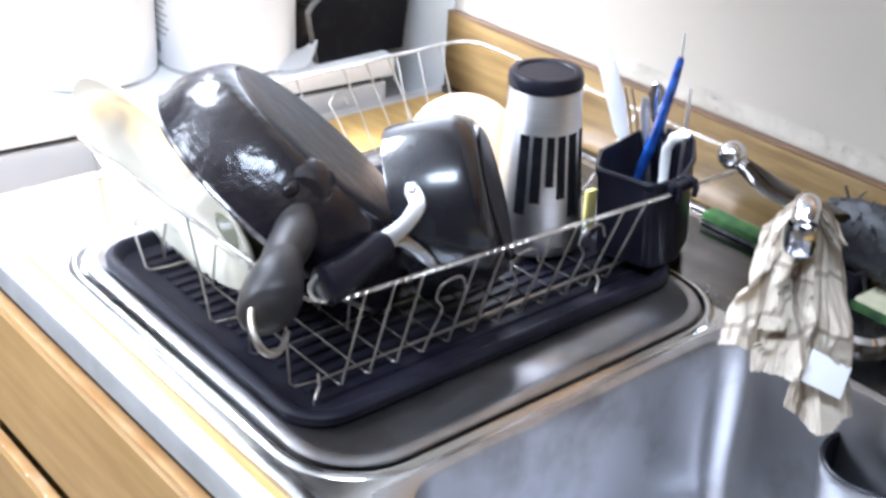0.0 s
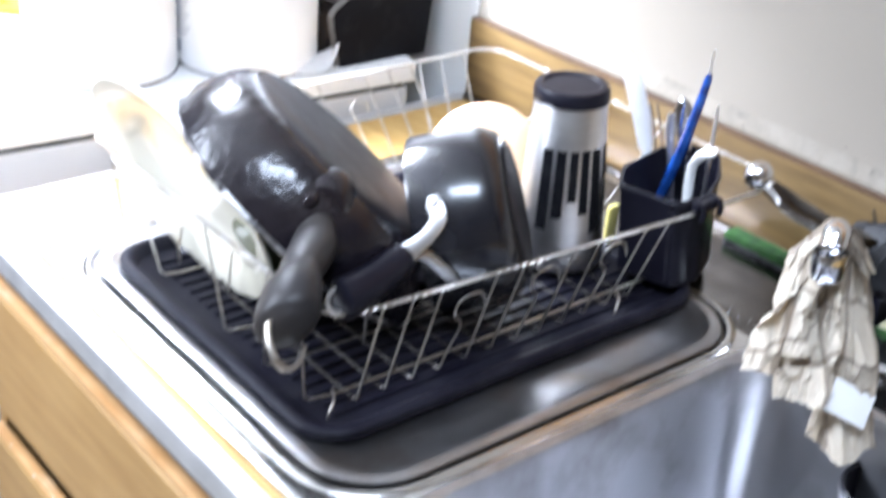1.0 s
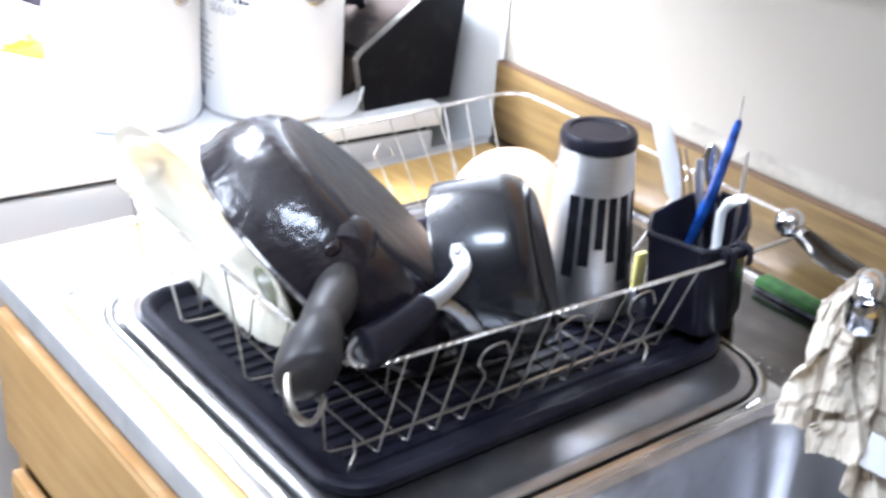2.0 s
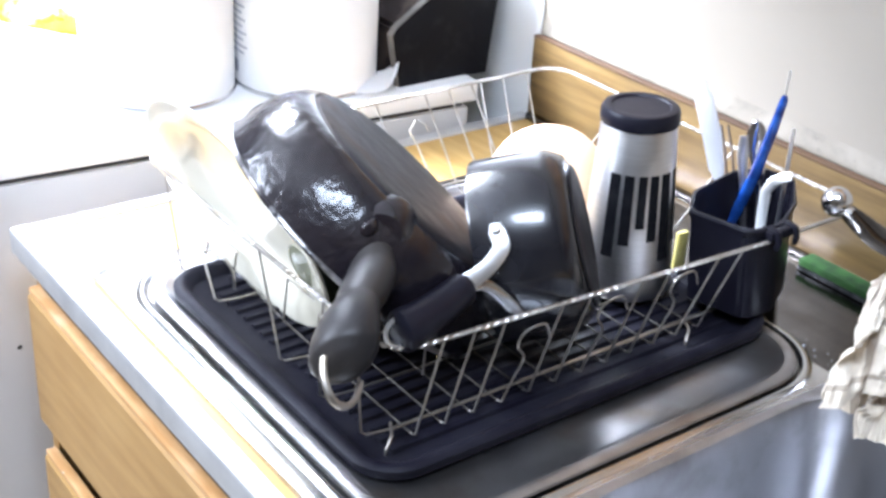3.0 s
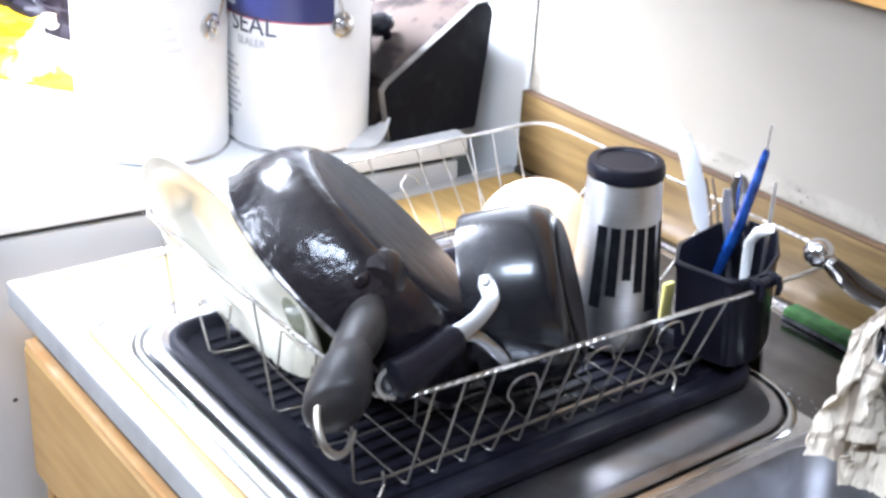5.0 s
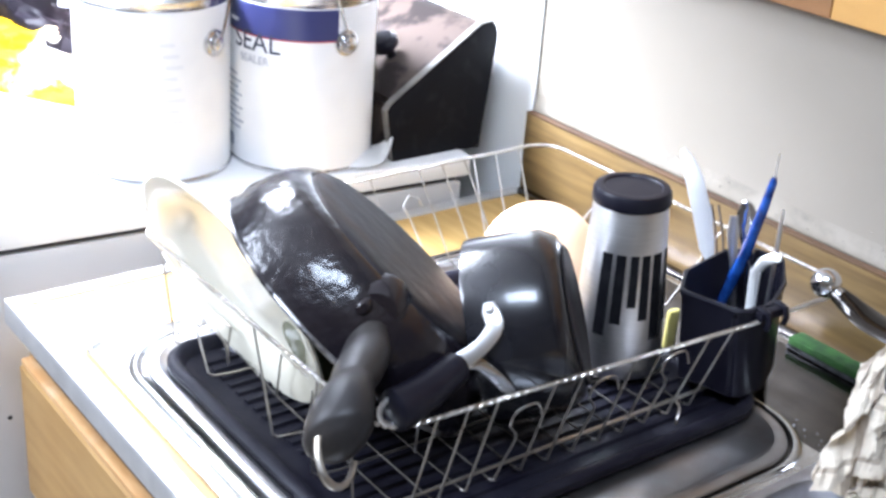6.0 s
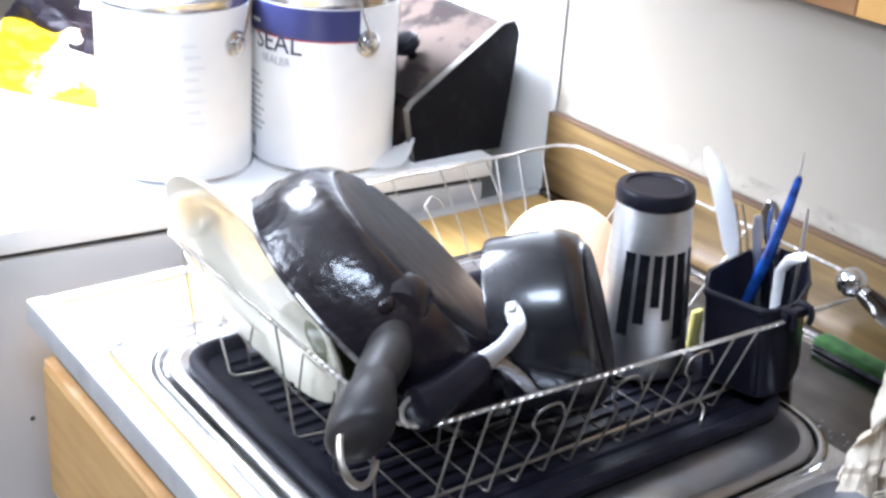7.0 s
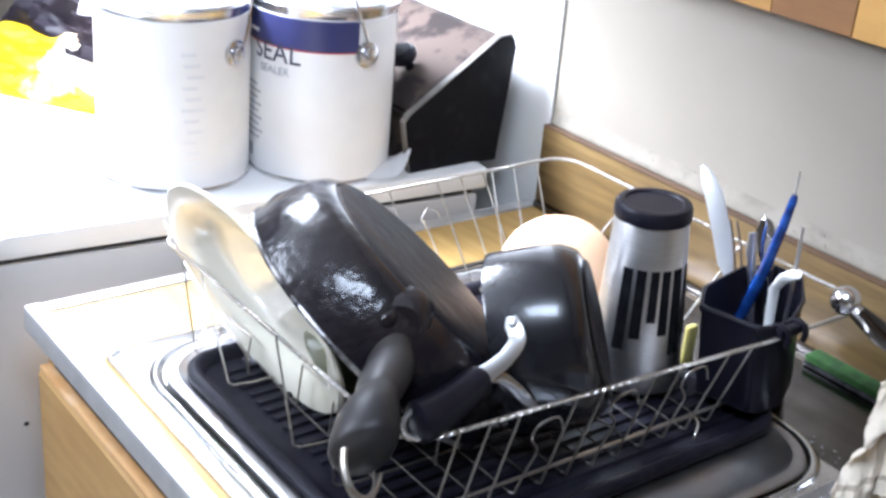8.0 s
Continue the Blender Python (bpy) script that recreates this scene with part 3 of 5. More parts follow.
for i in range(12):
    yf = 0.134 + 0.0302 * i          # at the far rail
    yv = 0.1205 + 0.0264 * i         # along the floor
    path = [(RX0 + 0.001, yf + 0.004, RZ - 0.002), (BX0 - 0.006, yf + 0.002, BZ + 0.010), (BX0 + 0.006, yf, BZ), (0.30, yv + 0.001, BZ), (0.480, yv, BZ), (0.4845, yv + 0.0008, BZ + 0.001)]
    if i in (2, 5, 8):
        path[0:2] = [(RX0 + 0.030, yf + 0.020, BZ + 0.046), (RX0 + 0.026, yf + 0.018, BZ + 0.054), (RX0 + 0.022, yf + 0.008, BZ + 0.058), (RX0 + 0.026, yf - 0.002, BZ + 0.050), (RX0 + 0.034, yf + 0.002, BZ + 0.038), (BX0 - 0.004, yf + 0.003, BZ + 0.012)]
    if i in hook_rows:
        path += smooth_path([(0.4855, yv + 0.009, 0.9465), (0.487, yv + 0.0165, 0.963), (0.4875, yv + 0.0095, 0.975), (0.488, yv + 0.0125, 0.985), (0.489, yv + 0.023, 0.9895), (0.489, yv + 0.034, 0.9875), (0.489, yv + 0.039, 0.975)], 5)
    else:
        yt = yv + 0.0215
        path += [(rail_x(RX1, yt) - 0.0005, yt, RZ - 0.002)]
    cut = path.index((0.480, yv, BZ))
    turn = path.index((BX0 + 0.006, yf, BZ))
    # floor run is thinner, with the basket's shade in its colour
    for name, run, w, m in (("side_wire", path[:turn + 1], W, M_WIRE), ("floor_wire", path[turn:cut + 1], 0.0008, M_WIRE_SHADED), ("side_wire", path[cut:], W, M_WIRE)):
        bm = BM()
        tube(bm, run, w, 7)
        part(name, bm, m, rack)
# upright wires of the far long side beyond the cross wires
for y in (0.482, 0.512, 0.545):
    bm = BM()
    tube(bm, [(RX0 + 0.001, y, RZ - 0.002), (BX0 - 0.008, y - 0.02, BZ + 0.012), (BX0 + 0.012, y - 0.03, BZ)], W, 7)
    part("upright_wire", bm, M_WIRE, rack)
# rear end wires
for x in (0.20, 0.275, 0.35):
    bm = BM()
    tube(bm, [(x, RY1 - 0.001, RZ - 0.002), (x + 0.006, BY1 + 0.045, BZ + 0.012), (x + 0.008, BY1, BZ)], W, 7)
    part("upright_wire", bm, M_WIRE, rack)
# front end wires, running on as long floor wires
for xt, xb in ((0.135, 0.176), (0.170, 0.238), (0.300, 0.346), (0.395, 0.405), (0.440, 0.461)):
    bm = BM()
    tube(bm, [(xt, RY0 + 0.001, RZ - 0.002), (xb - 0.001, 0.0905, BZ), (xb + 0.001, 0.094, BZ - 0.0025), (xb + 0.004, 0.112, BZ - 0.0028), (xb + 0.006, BY1, BZ - 0.0028)], W, 7)
    part("upright_wire", bm, M_WIRE, rack)
# long floor wires
for x, y0, y1 in ((0.4715, 0.109, BY1 + 0.002), (BX0 + 0.002, BY0 + 0.01, BY1 + 0.002)):
    bm = BM()
    tube(bm, [(x, y0, BZ + 0.0024), (x + 0.003, y1, BZ + 0.0024)], W, 7)
    part("floor_wire", bm, M_WIRE, rack)
# small bent feet
for x, y in ((0.474, 0.101), (0.482, 0.395), (BX0 - 0.004, BY0 + 0.004), (BX0 - 0.004, BY1 - 0.01)):
    bm = BM()
    tube(bm, smooth_path([(x - 0.012, y + 0.014, BZ), (x + 0.004, y + 0.004, BZ + 0.003), (x + 0.010, y - 0.004, BZ - 0.002), (x + 0.011, y - 0.006, BZ - 0.0075)], 4), W * 1.2, 7)
    part("foot", bm, M_WIRE, rack)
# plate loops standing on the floor wires
for x0, x1, y, h in ((0.168, 0.218, 0.118, 0.026), (0.300, 0.350, 0.120, 0.040), (0.385, 0.425, 0.170, 0.060)):
    bm = BM()
    tube(bm, [(x0, y, BZ + 0.002), (x0, y + 0.004, BZ + h), (x1, y + 0.004, BZ + h), (x1, y, BZ + 0.002)], W, 7)
    part("plate_loop", bm, M_WIRE, rack)
# long bent plate divider
bm = BM()
tube(bm, smooth_path([(0.232, 0.112, BZ + 0.001), (0.230, 0.110, BZ + 0.020), (0.200, 0.106, 0.962), (0.130, 0.106, 0.985), (0.082, 0.106, 1.012)], 5), W * 1.2, 7)
part("divider_wire", bm, M_WIRE, rack)

# ---- things in the rack ----
CAM_R, CAM_U, CAM_B = Vector((0.584, 0.809, 0.06)), Vector((-0.37, 0.20, 0.907)), Vector((0.723, -0.552, 0.416))

# cream oval dish leaning forward on the end rail, its hollow side to the front
dish = thing("serving_dish", "cream glazed oval serving dish standing on edge in rack", "dish", m=axes((0.2450, 0.1035, 1.0080), (0.025, -0.953, -0.303), (-0.986, -0.075, 0.152)))
bm = BM()
lathe(bm, [(0.0, -0.024), (0.46, -0.024), (0.57, -0.0225), (0.66, -0.0175), (0.74, -0.0105), (0.81, -0.0055), (0.91, -0.0015), (0.985, 0.0), (1.0, -0.0012), (0.993, -0.0034), (0.90, -0.0065), (0.81, -0.0105), (0.73, -0.017), (0.65, -0.0245), (0.54, -0.0285), (0.52, -0.0305), (0.49, -0.0305), (0.47, -0.0285), (0.0, -0.0280)], 96, sx=0.1316, sy=0.0915)
part("shell", bm, M_CREAM, dish)

# olive glass dish behind it
gm = axes((0.316, 0.170, 0.966), (-0.32, -0.60, -0.72), (1, 0, 0)) @ Matrix.Diagonal((0.74, 0.74, 0.9, 1))
bm = BM()
lathe(bm, [(0.0, 0.005), (0.032, 0.005), (0.048, 0.010), (0.064, 0.018), (0.067, 0.0185), (0.065, 0.014), (0.050, 0.005), (0.033, 0.0), (0.0, 0.0)], 56, gm)
tagged(part("glass_plate", bm, M_GREEN), "olive green glass plate standing behind the cream dish", "plate")

# skillet, upside down and leaning
pa = 0.695 * CAM_R + 0.685 * CAM_U + 0.165 * CAM_B
pan_m = axes((0.3272, 0.168, 1.0049), pa, CAM_B) @ Matrix.Diagonal((1, 1, 1.34, 1))
skillet = thing("skillet", "burnt black non-stick skillet upside down in the rack", "skillet", m=pan_m)
bm = BM()
lathe(bm, [(0.120, 0.004), (0.126, 0.001), (0.1290, 0.0015), (0.1275, 0.006), (0.1258, 0.015), (0.1220, 0.026), (0.1160, 0.036), (0.1085, 0.0430), (0.1020, 0.0462), (0.0985, 0.0468), (0.0970, 0.0452), (0.0950, 0.0455)], 72)
lathe(bm, [(0.120, 0.004), (0.112, 0.024), (0.102, 0.038), (0.092, 0.0435), (0.0, 0.0435)], 72)
part("bowl", bm, M_PAN, skillet)
bm = BM()
tube(bm, [(0.1282 * math.cos(2 * math.pi * k / 90), 0.1282 * math.sin(2 * math.pi * k / 90), 0.0014) for k in range(90)], 0.0017, 8, closed=True)
part("rim", bm, M_RIM, skillet, "bare worn rim")
bm = BM()
lathe(bm, [(0.0, 0.0500), (0.060, 0.0498), (0.080, 0.0494), (0.0925, 0.0488), (0.0955, 0.0478), (0.0965, 0.0455)], 72)
part("base_disc", bm, M_PANBASE, skillet, "scuffed base with brown reflections put into its colour")
# pan handle
ha = radians(7)
hd = Vector((math.cos(ha), math.sin(ha), 0))
bm = BM()
pl = axes(hd * 0.104 + Vector((0, 0, 0.029)), hd, (0, 0, 1))
lathe(bm, [(0.0, 0.011), (0.015, 0.010), (0.020, 0.005), (0.023, -0.012)], 24, pl, sy=1.1)
part("handle_mount", bm, M_PAN, skillet)
bm = BM()
lathe(bm, [(0.0, 0.0165), (0.0035, 0.0155), (0.0056, 0.0125), (0.0060, 0.009)], 16, axes(hd * 0.1065 + Vector((0, 0, 0.031)) + hd.cross(Vector((0, 0, 1))) * 0.010, hd, (0, 0, 1)))
part("rivet", bm, M_PAN, skillet)
rng = random.Random(11)
bm = BM()
for k in range(46):
    a = ha + rng.choice((-1, 1)) * rng.uniform(0.17, 0.30) + 0.05
    z = rng.uniform(0.012, 0.036)
    r = 0.1262 - (z - 0.006) * 0.52
    d = Vector((math.cos(a), math.sin(a), 0))
    bmesh.ops.create_icosphere(bm, subdivisions=1, radius=rng.uniform(0.0007, 0.0020), matrix=Matrix.Translation(d * r + Vector((0, 0, z))))
tagged(part("burnt_residue", bm, M_PAN, skillet), "crusty burnt specks", kind="stuff")
hb = Vector((math.cos(ha + 0.42), math.sin(ha + 0.42), 0))
bm = BM()
lathe(bm, [(0.0, 0.0030), (0.0026, 0.0022), (0.0036, 0.0)], 14, axes(hb * 0.1195 + Vector((0, 0, 0.022)), hb + Vector((0, 0, 0.35)), (0, 0, 1)))
part("rivet", bm, M_CUTLERY, skillet, "small steel rivet head")
ld = pan_m.to_3x3().inverted() @ (CAM_U - CAM_R)
ld = Vector((ld.x, ld.y, 0)).normalized()
bm = BM()
lathe(bm, [(0.0, 0.010), (0.010, 0.0085), (0.017, 0.004), (0.0205, -0.004), (0.021, -0.012)], 24, axes(ld * 0.118 + Vector((0, 0, 0.012)), ld + Vector((0, 0, 0.25)), (0, 0, 1)), sx=0.62)
part("pour_lip", bm, M_PAN, skillet)
bm = BM()
inv = pan_m.inverted()
hpts = [inv @ Vector(p) for p in ((0.418, 0.112, 1.054), (0.436, 0.098, 1.051), (0.452, 0.087, 1.049), (0.472, 0.072, 1.046), (0.491, 0.057, 1.041), (0.504, 0.046, 1.036), (0.511, 0.041, 1.033), (0.515, 0.038, 1.0315), (0.5185, 0.035, 1.030))]
neck = inv.to_3x3() @ (0.010 * CAM_R - 0.010 * CAM_U)
for k, w in enumerate((1.0, 1.0, 0.7, 0.3)):
    hpts[k] = hpts[k] + neck * w
hs = smooth_path(hpts, 6)
rad = []
run = [0.0]
for a, b in zip(hs, hs[1:]):
    run.append(run[-1] + (b - a).length)
for i in range(len(hs)):
    s = run[i] / run[-1]
    r = 0.0125 + 0.0035 * math.sin(min(1, s / 0.55) * math.pi)
    if s > 0.5:
        r = 0.0125 + 0.0072 * math.sin(min(1.0, (s - 0.5) / 0.36) * math.pi / 2)
    left = run[-1] - run[i]
    if left < 0.018:
        r *= math.sqrt(max(0.004, 1 - (1 - left / 0.018) ** 2))
    rad.append(r)
tube(bm, hs, 0.014, 20, radii=rad)
handle = part("handle", bm, M_HANDLE, skillet, "grey worn bulbous plastic handle")
end = hs[-8]
tip_dir = (hs[-1] - hs[-14]).normalized()
bm = BM()
sidev = tip_dir.cross(Vector((0, 0, 1))).normalized()
ring = []
for k in range(13):
    a = math.pi * k / 12
    ring.append(end + sidev * (0.016 * math.cos(a)) + tip_dir * (0.004 + 0.026 * math.sin(a)))
tube(bm, ring, 0.0022, 8)
part("hanging_ring", bm, M_WIRE, handle, "bright wire hanging ring")

# saucepan on its side
sa = 0.960 * CAM_R + 0.20 * CAM_B + 0.19 * CAM_U
pot_m = axes((0.3965, 0.2535, 1.0000), sa, CAM_B) @ Matrix.Diagonal((0.94, 0.94, 0.90, 1))
pot = thing("saucepan", "small black saucepan lying on its side in the rack", "saucepan", m=pot_m)
bm = BM()
lathe(bm, [(0.076, 0.0), (0.0785, -0.0015), (0.0795, 0.002), (0.0785, 0.045), (0.076, 0.066), (0.069, 0.078), (0.058, 0.0835), (0.0, 0.0835)], 64)
lathe(bm, [(0.076, 0.0), (0.075, 0.045), (0.072, 0.064), (0.060, 0.0795), (0.0, 0.0795)], 64)
part("bowl", bm, M_POT, pot)
bm = BM()
lathe(bm, [(0.060, 0.0836), (0.0575, 0.0850), (0.054, 0.0842), (0.03, 0.0845), (0.0, 0.0845)], 48)
part("base_disc", bm, M_PANBASE, pot, "scuffed base")


pot_inv = pot_m.inverted()
out_dir = (pot_inv.to_3x3() @ CAM_B).normalized()


def strap(pts, widths, thick=0.0014):
    """A flat bent steel strap from the pot's side to the grip."""
    pts = smooth_path([pot_inv @ Vector(p) for p in pts], 6)
    bm = BM()
    prev = None
    for i, p in enumerate(pts):
        s = i / (len(pts) - 1) * (len(widths) - 1)
        k = min(int(s), len(widths) - 2)
        w = widths[k] + (widths[k + 1] - widths[k]) * (s - k)
        t = (pts[min(i + 1, len(pts) - 1)] - pts[max(i - 1, 0)]).normalized()
        sd = t.cross(out_dir).normalized()
        nn = sd.cross(t)
        ring = [bm.verts.new(p + sd * (w * x) + nn * (thick * y)) for x, y in ((-1, -0.6), (-0.8, -1), (0.8, -1), (1, -0.6), (1, 0.6), (0.8, 1), (-0.8, 1), (-1, 0.6))]
        if prev:
            for k in range(8):
                bm.faces.new([prev[k], prev[(k + 1) % 8], ring[(k + 1) % 8], ring[k]])
        else:
            bm.faces.new(ring[::-1])
        prev = ring
    bm.faces.new(prev)
    return bm


bracket = part("bracket", strap([(0.4415, 0.2166, 1.0552), (0.4455, 0.2156, 1.0497), (0.4540, 0.2136, 1.0422), (0.4585, 0.2016, 1.0337), (0.4590, 0.1891, 1.0272), (0.4580, 0.1761, 1.0217)], [0.0045, 0.0072, 0.0072, 0.0066, 0.0068, 0.008]), M_CUTLERY, pot, "polished steel handle bracket")
part("bracket", strap([(0.4580, 0.1831, 1.0202), (0.4605, 0.1941, 1.0192), (0.4640, 0.2041, 1.0117), (0.4680, 0.2161, 0.9982), (0.4690, 0.2241, 0.9882)], [0.0045, 0.0045, 0.0045, 0.0050, 0.0045]), M_STEEL, pot, "polished steel handle bracket")
bm = BM()
lathe(bm, [(0.0, 0.0040), (0.0026, 0.0034), (0.0040, 0.0018), (0.0042, 0.0)], 16, axes(pot_inv @ Vector((0.4450, 0.2156, 1.0504)), out_dir, (0, 0, 1)))
part("rivet", bm, M_CUTLERY, bracket, "steel rivet")
gp = smooth_path([pot_inv @ Vector(p) for p in ((0.4590, 0.1801, 1.0222), (0.4630, 0.1631, 1.0182), (0.4675, 0.1461, 1.0152), (0.4710, 0.1301, 1.0132), (0.4730, 0.1171, 1.0122), (0.4735, 0.1081, 1.0117))], 4)
gd = (gp[-1] - gp[-3]).normalized()
ng = len(gp)
gr = [(0.0116 + 0.0040 * min(1, q / (ng * 0.75))) / 0.92 for q in range(ng)]
gr[0], gr[-1], gr[-2] = 0.009, 0.0095, 0.0150
bm = BM()
tube(bm, gp, 0.014, 20, radii=gr)
grip = part("grip", bm, M_BLACKPL, pot, "black moulded grip")
bm = BM()
gs = gd.cross(Vector((0, 0, 1))).normalized()
tube(bm, [gp[-1] - gd * 0.004 + gs * (0.010 * math.cos(math.pi * k / 10)) + gd * (0.013 * math.sin(math.pi * k / 10)) for k in range(11)], 0.0022, 8)
part("hanging_loop", bm, M_CUTLERY, grip, "steel hanging loop")

# tumbler, upside down
cup_m = pose(0.394, 0.411, BZ + 0.002, 1.0, -1.0, 0) @ Matrix.Diagonal((0.95, 0.95, 0.88, 1))
cup = thing("tumbler", "brushed steel travel tumbler upside down with black base", "tumbler", m=cup_m)
bm = BM()
lathe(bm, [(0.041, 0.002), (0.0425, 0.0), (0.044, 0.003), (0.0435, 0.012), (0.0337, 0.1715), (0.0327, 0.173)], 64)
lathe(bm, [(0.041, 0.002), (0.032, 0.165), (0.0, 0.165)], 64)
part("body", bm, M_CUP, cup)
bm = BM()
lathe(bm, [(0.0325, 0.1725), (0.0350, 0.1733), (0.0355, 0.176), (0.0348, 0.1845), (0.0330, 0.1878), (0.029, 0.1885), (0.0265, 0.1880), (0.0255, 0.1865), (0.0, 0.1865)], 64)
part("base_cap", bm, M_BLACKPL, cup, "black rubber base")
# dark printed bars wrapped on the side: angle, width, bottom, top
va = math.degrees(math.atan2(-0.76, 0.70))
for da, wd, z0, z1 in ((-24, 15, 0.046, 0.131), (-4, 14, 0.060, 0.131), (15, 12, 0.078, 0.131), (32, 13, 0.064, 0.131), (52, 17, 0.042, 0.131), (76, 14, 0.056, 0.131)):
    bm = band(va + da - wd / 2, va + da + wd / 2, [(z, 0.0435 - (z - 0.012) * (0.0098 / 0.1595) + 0.0004) for z in (z0, z1)])
    part("printed_bar", bm, M_BOXBLACK, cup, "black printed bar")

# peach saucer between saucepan and tumbler, its domed back outward
bm = BM()
lathe(bm, [(0.0, 0.017), (0.022, 0.0165), (0.036, 0.0135), (0.047, 0.008), (0.0545, 0.001), (0.0535, -0.001), (0.046, 0.0055), (0.035, 0.0105), (0.0, 0.0135)], 64, axes((0.243, 0.450, 0.951), (0.62, -0.60, 0.50), (0, 0, 1)) @ Matrix.Diagonal((1.12, 1.12, 1.12, 1)))
saucer = tagged(part("saucer", bm, M_PEACH), "peach plastic saucer standing in the rack", "saucer")

# yellow sponge behind the tumbler
tagged(part("sponge", box(BM(), (0.402, 0.462, 0.9295), (0.408, 0.475, 0.968), 0.003), M_YELLOWCARD), "bright yellow sponge standing beside the cutlery caddy", "sponge")

# ---- cutlery caddy ----
caddy = thing("cutlery_caddy", "black plastic cutlery caddy hung on the rack rail", "cutlery caddy")
CX1 = 0.494


CADDY = [(0.414, 0.464), (0.439, 0.433), (0.489, 0.446), (0.496, 0.456), (0.497, 0.482), (0.475, 0.526), (0.443, 0.563), (0.413, 0.560), (0.401, 0.530)]


def caddy_loop(z, g, wall):
    """The caddy's eight-sided plan, grown by g and then narrowed by the wall's thickness."""
    c = Vector((0.453, 0.498))
    lean = 0.013 * (1.0125 - z) / 0.085
    out = []
    for p in CADDY:
        d = Vector(p) - c
        q = c + d * (1 + (g - wall) / d.length)
        out.append((q.x + lean, q.y - 0.4 * lean, z))
    return out


bm = BM()
loft(bm, [caddy_loop(0.9325, -0.006, 0), caddy_loop(0.9345, -0.003, 0), caddy_loop(1.004, -0.001, 0), caddy_loop(1.0105, 0.0015, 0), caddy_loop(1.0125, 0.0010, 0.0005), caddy_loop(1.0125, 0.0, 0.002), caddy_loop(0.945, -0.006, 0.003)])
bmesh.ops.bevel(bm, geom=[e for e in bm.edges if abs(e.verts[0].co.z - e.verts[1].co.z) > 0.03], offset=0.003, segments=2, affect="EDGES")
part("body", bm, M_BLACKPL, caddy)
for y in (0.466, 0.488):
    bm = BM()
    tube(bm, [(CX1 - 0.002, y, 1.009), (CX1 + 0.006, y, 1.0125), (CX1 + 0.013, y, 1.011), (CX1 + 0.0155, y, 1.004), (CX1 + 0.014, y, 0.997)], 0.0028, 8)
    part("hook", bm, M_BLACKPL, caddy)
bm = BM()
box(bm, (CX1 + 0.004, 0.460, 1.003), (CX1 + 0.012, 0.494, 1.0115), 0.002)
part("hook_bar", bm, M_BLACKPL, caddy)


def blade(name, label, pts, widths, thick, material, facing, parts=()):
    """A flat piece of cutlery along a line."""
    pts = [Vector(p) for p in pts]
    bm = BM()
    prev = None
    f = Vector(facing).normalized()
    for i, p in enumerate(pts):
        t = (pts[min(i + 1, len(pts) - 1)] - pts[max(i - 1, 0)]).normalized()
        n = (f - t * f.dot(t)).normalized()
        s = t.cross(n)
        ring = [bm.verts.new(p + s * (widths[i] * x) + n * (thick * y)) for x, y in ((-1, -0.4), (-0.6, -1), (0.6, -1), (1, -0.4), (1, 0.4), (0.6, 1), (-0.6, 1), (-1, 0.4))]
        if prev:
            for k in range(8):
                bm.faces.new([prev[k], prev[(k + 1) % 8], ring[(k + 1) % 8], ring[k]])
        else:
            bm.faces.new(ring[::-1])
        prev = ring
    bm.faces.new(prev)
    ob = part(name, bm, material)
    return tagged(ob, label, "cutlery", "cutlery in the caddy")


toward = (0.54, -0.57, 0.62)
blade("table_knife", "steel table knife standing blade up in the caddy", [(0.4128, 0.5182, 0.947), (0.4008, 0.5192, 0.985), (0.3938, 0.5192, 1.004), (0.3888, 0.5192, 1.012), (0.3778, 0.5192, 1.040), (0.3618, 0.5192, 1.070), (0.3518, 0.5182, 1.084), (0.3438, 0.5182, 1.093)],
      [0.0062, 0.0056, 0.0045, 0.0070, 0.0086, 0.0084, 0.0066, 0.002], 0.0012, M_BRIGHT, toward)
blade("spoon", "polished steel spoon standing bowl up in the caddy", [(0.428, 0.546, 0.947), (0.420, 0.546, 1.000), (0.414, 0.546, 1.018), (0.411, 0.546, 1.028), (0.408, 0.546, 1.038), (0.4055, 0.546, 1.048), (0.404, 0.546, 1.055), (0.4035, 0.546, 1.0585)], [0.0035, 0.0038, 0.0060, 0.0082, 0.0092, 0.0086, 0.0062, 0.0022], 0.0024, M_CHROME, toward)
blade("teaspoon", "dark steel spoon standing beside a knife", [(0.424, 0.530, 0.947), (0.412, 0.532, 1.00), (0.404, 0.533, 1.030), (0.401, 0.534, 1.045)], [0.003, 0.0035, 0.005, 0.003], 0.0018, M_CUTLERY, toward)
# blue pen-like brush with thin wire
bp = thing("blue_brush", "translucent blue plastic bottle brush with a thin wire tip", "brush")
bm = BM()
tube(bm, [(0.414, 0.512, 0.948), (0.424, 0.514, 0.985), (0.434, 0.517, 1.025), (0.443, 0.519, 1.070), (0.4475, 0.520, 1.098), (0.448, 0.520, 1.102)], 0.006, 12, radii=[0.0042, 0.0054, 0.0054, 0.0045, 0.0036, 0.0022])
part("handle", bm, M_BLUE, bp)
bm = BM()
tube(bm, [(0.448, 0.520, 1.100), (0.4485, 0.520, 1.124)], 0.0006, 6)
part("wire_tip", bm, M_CUTLERY, bp, "thin dark wire")
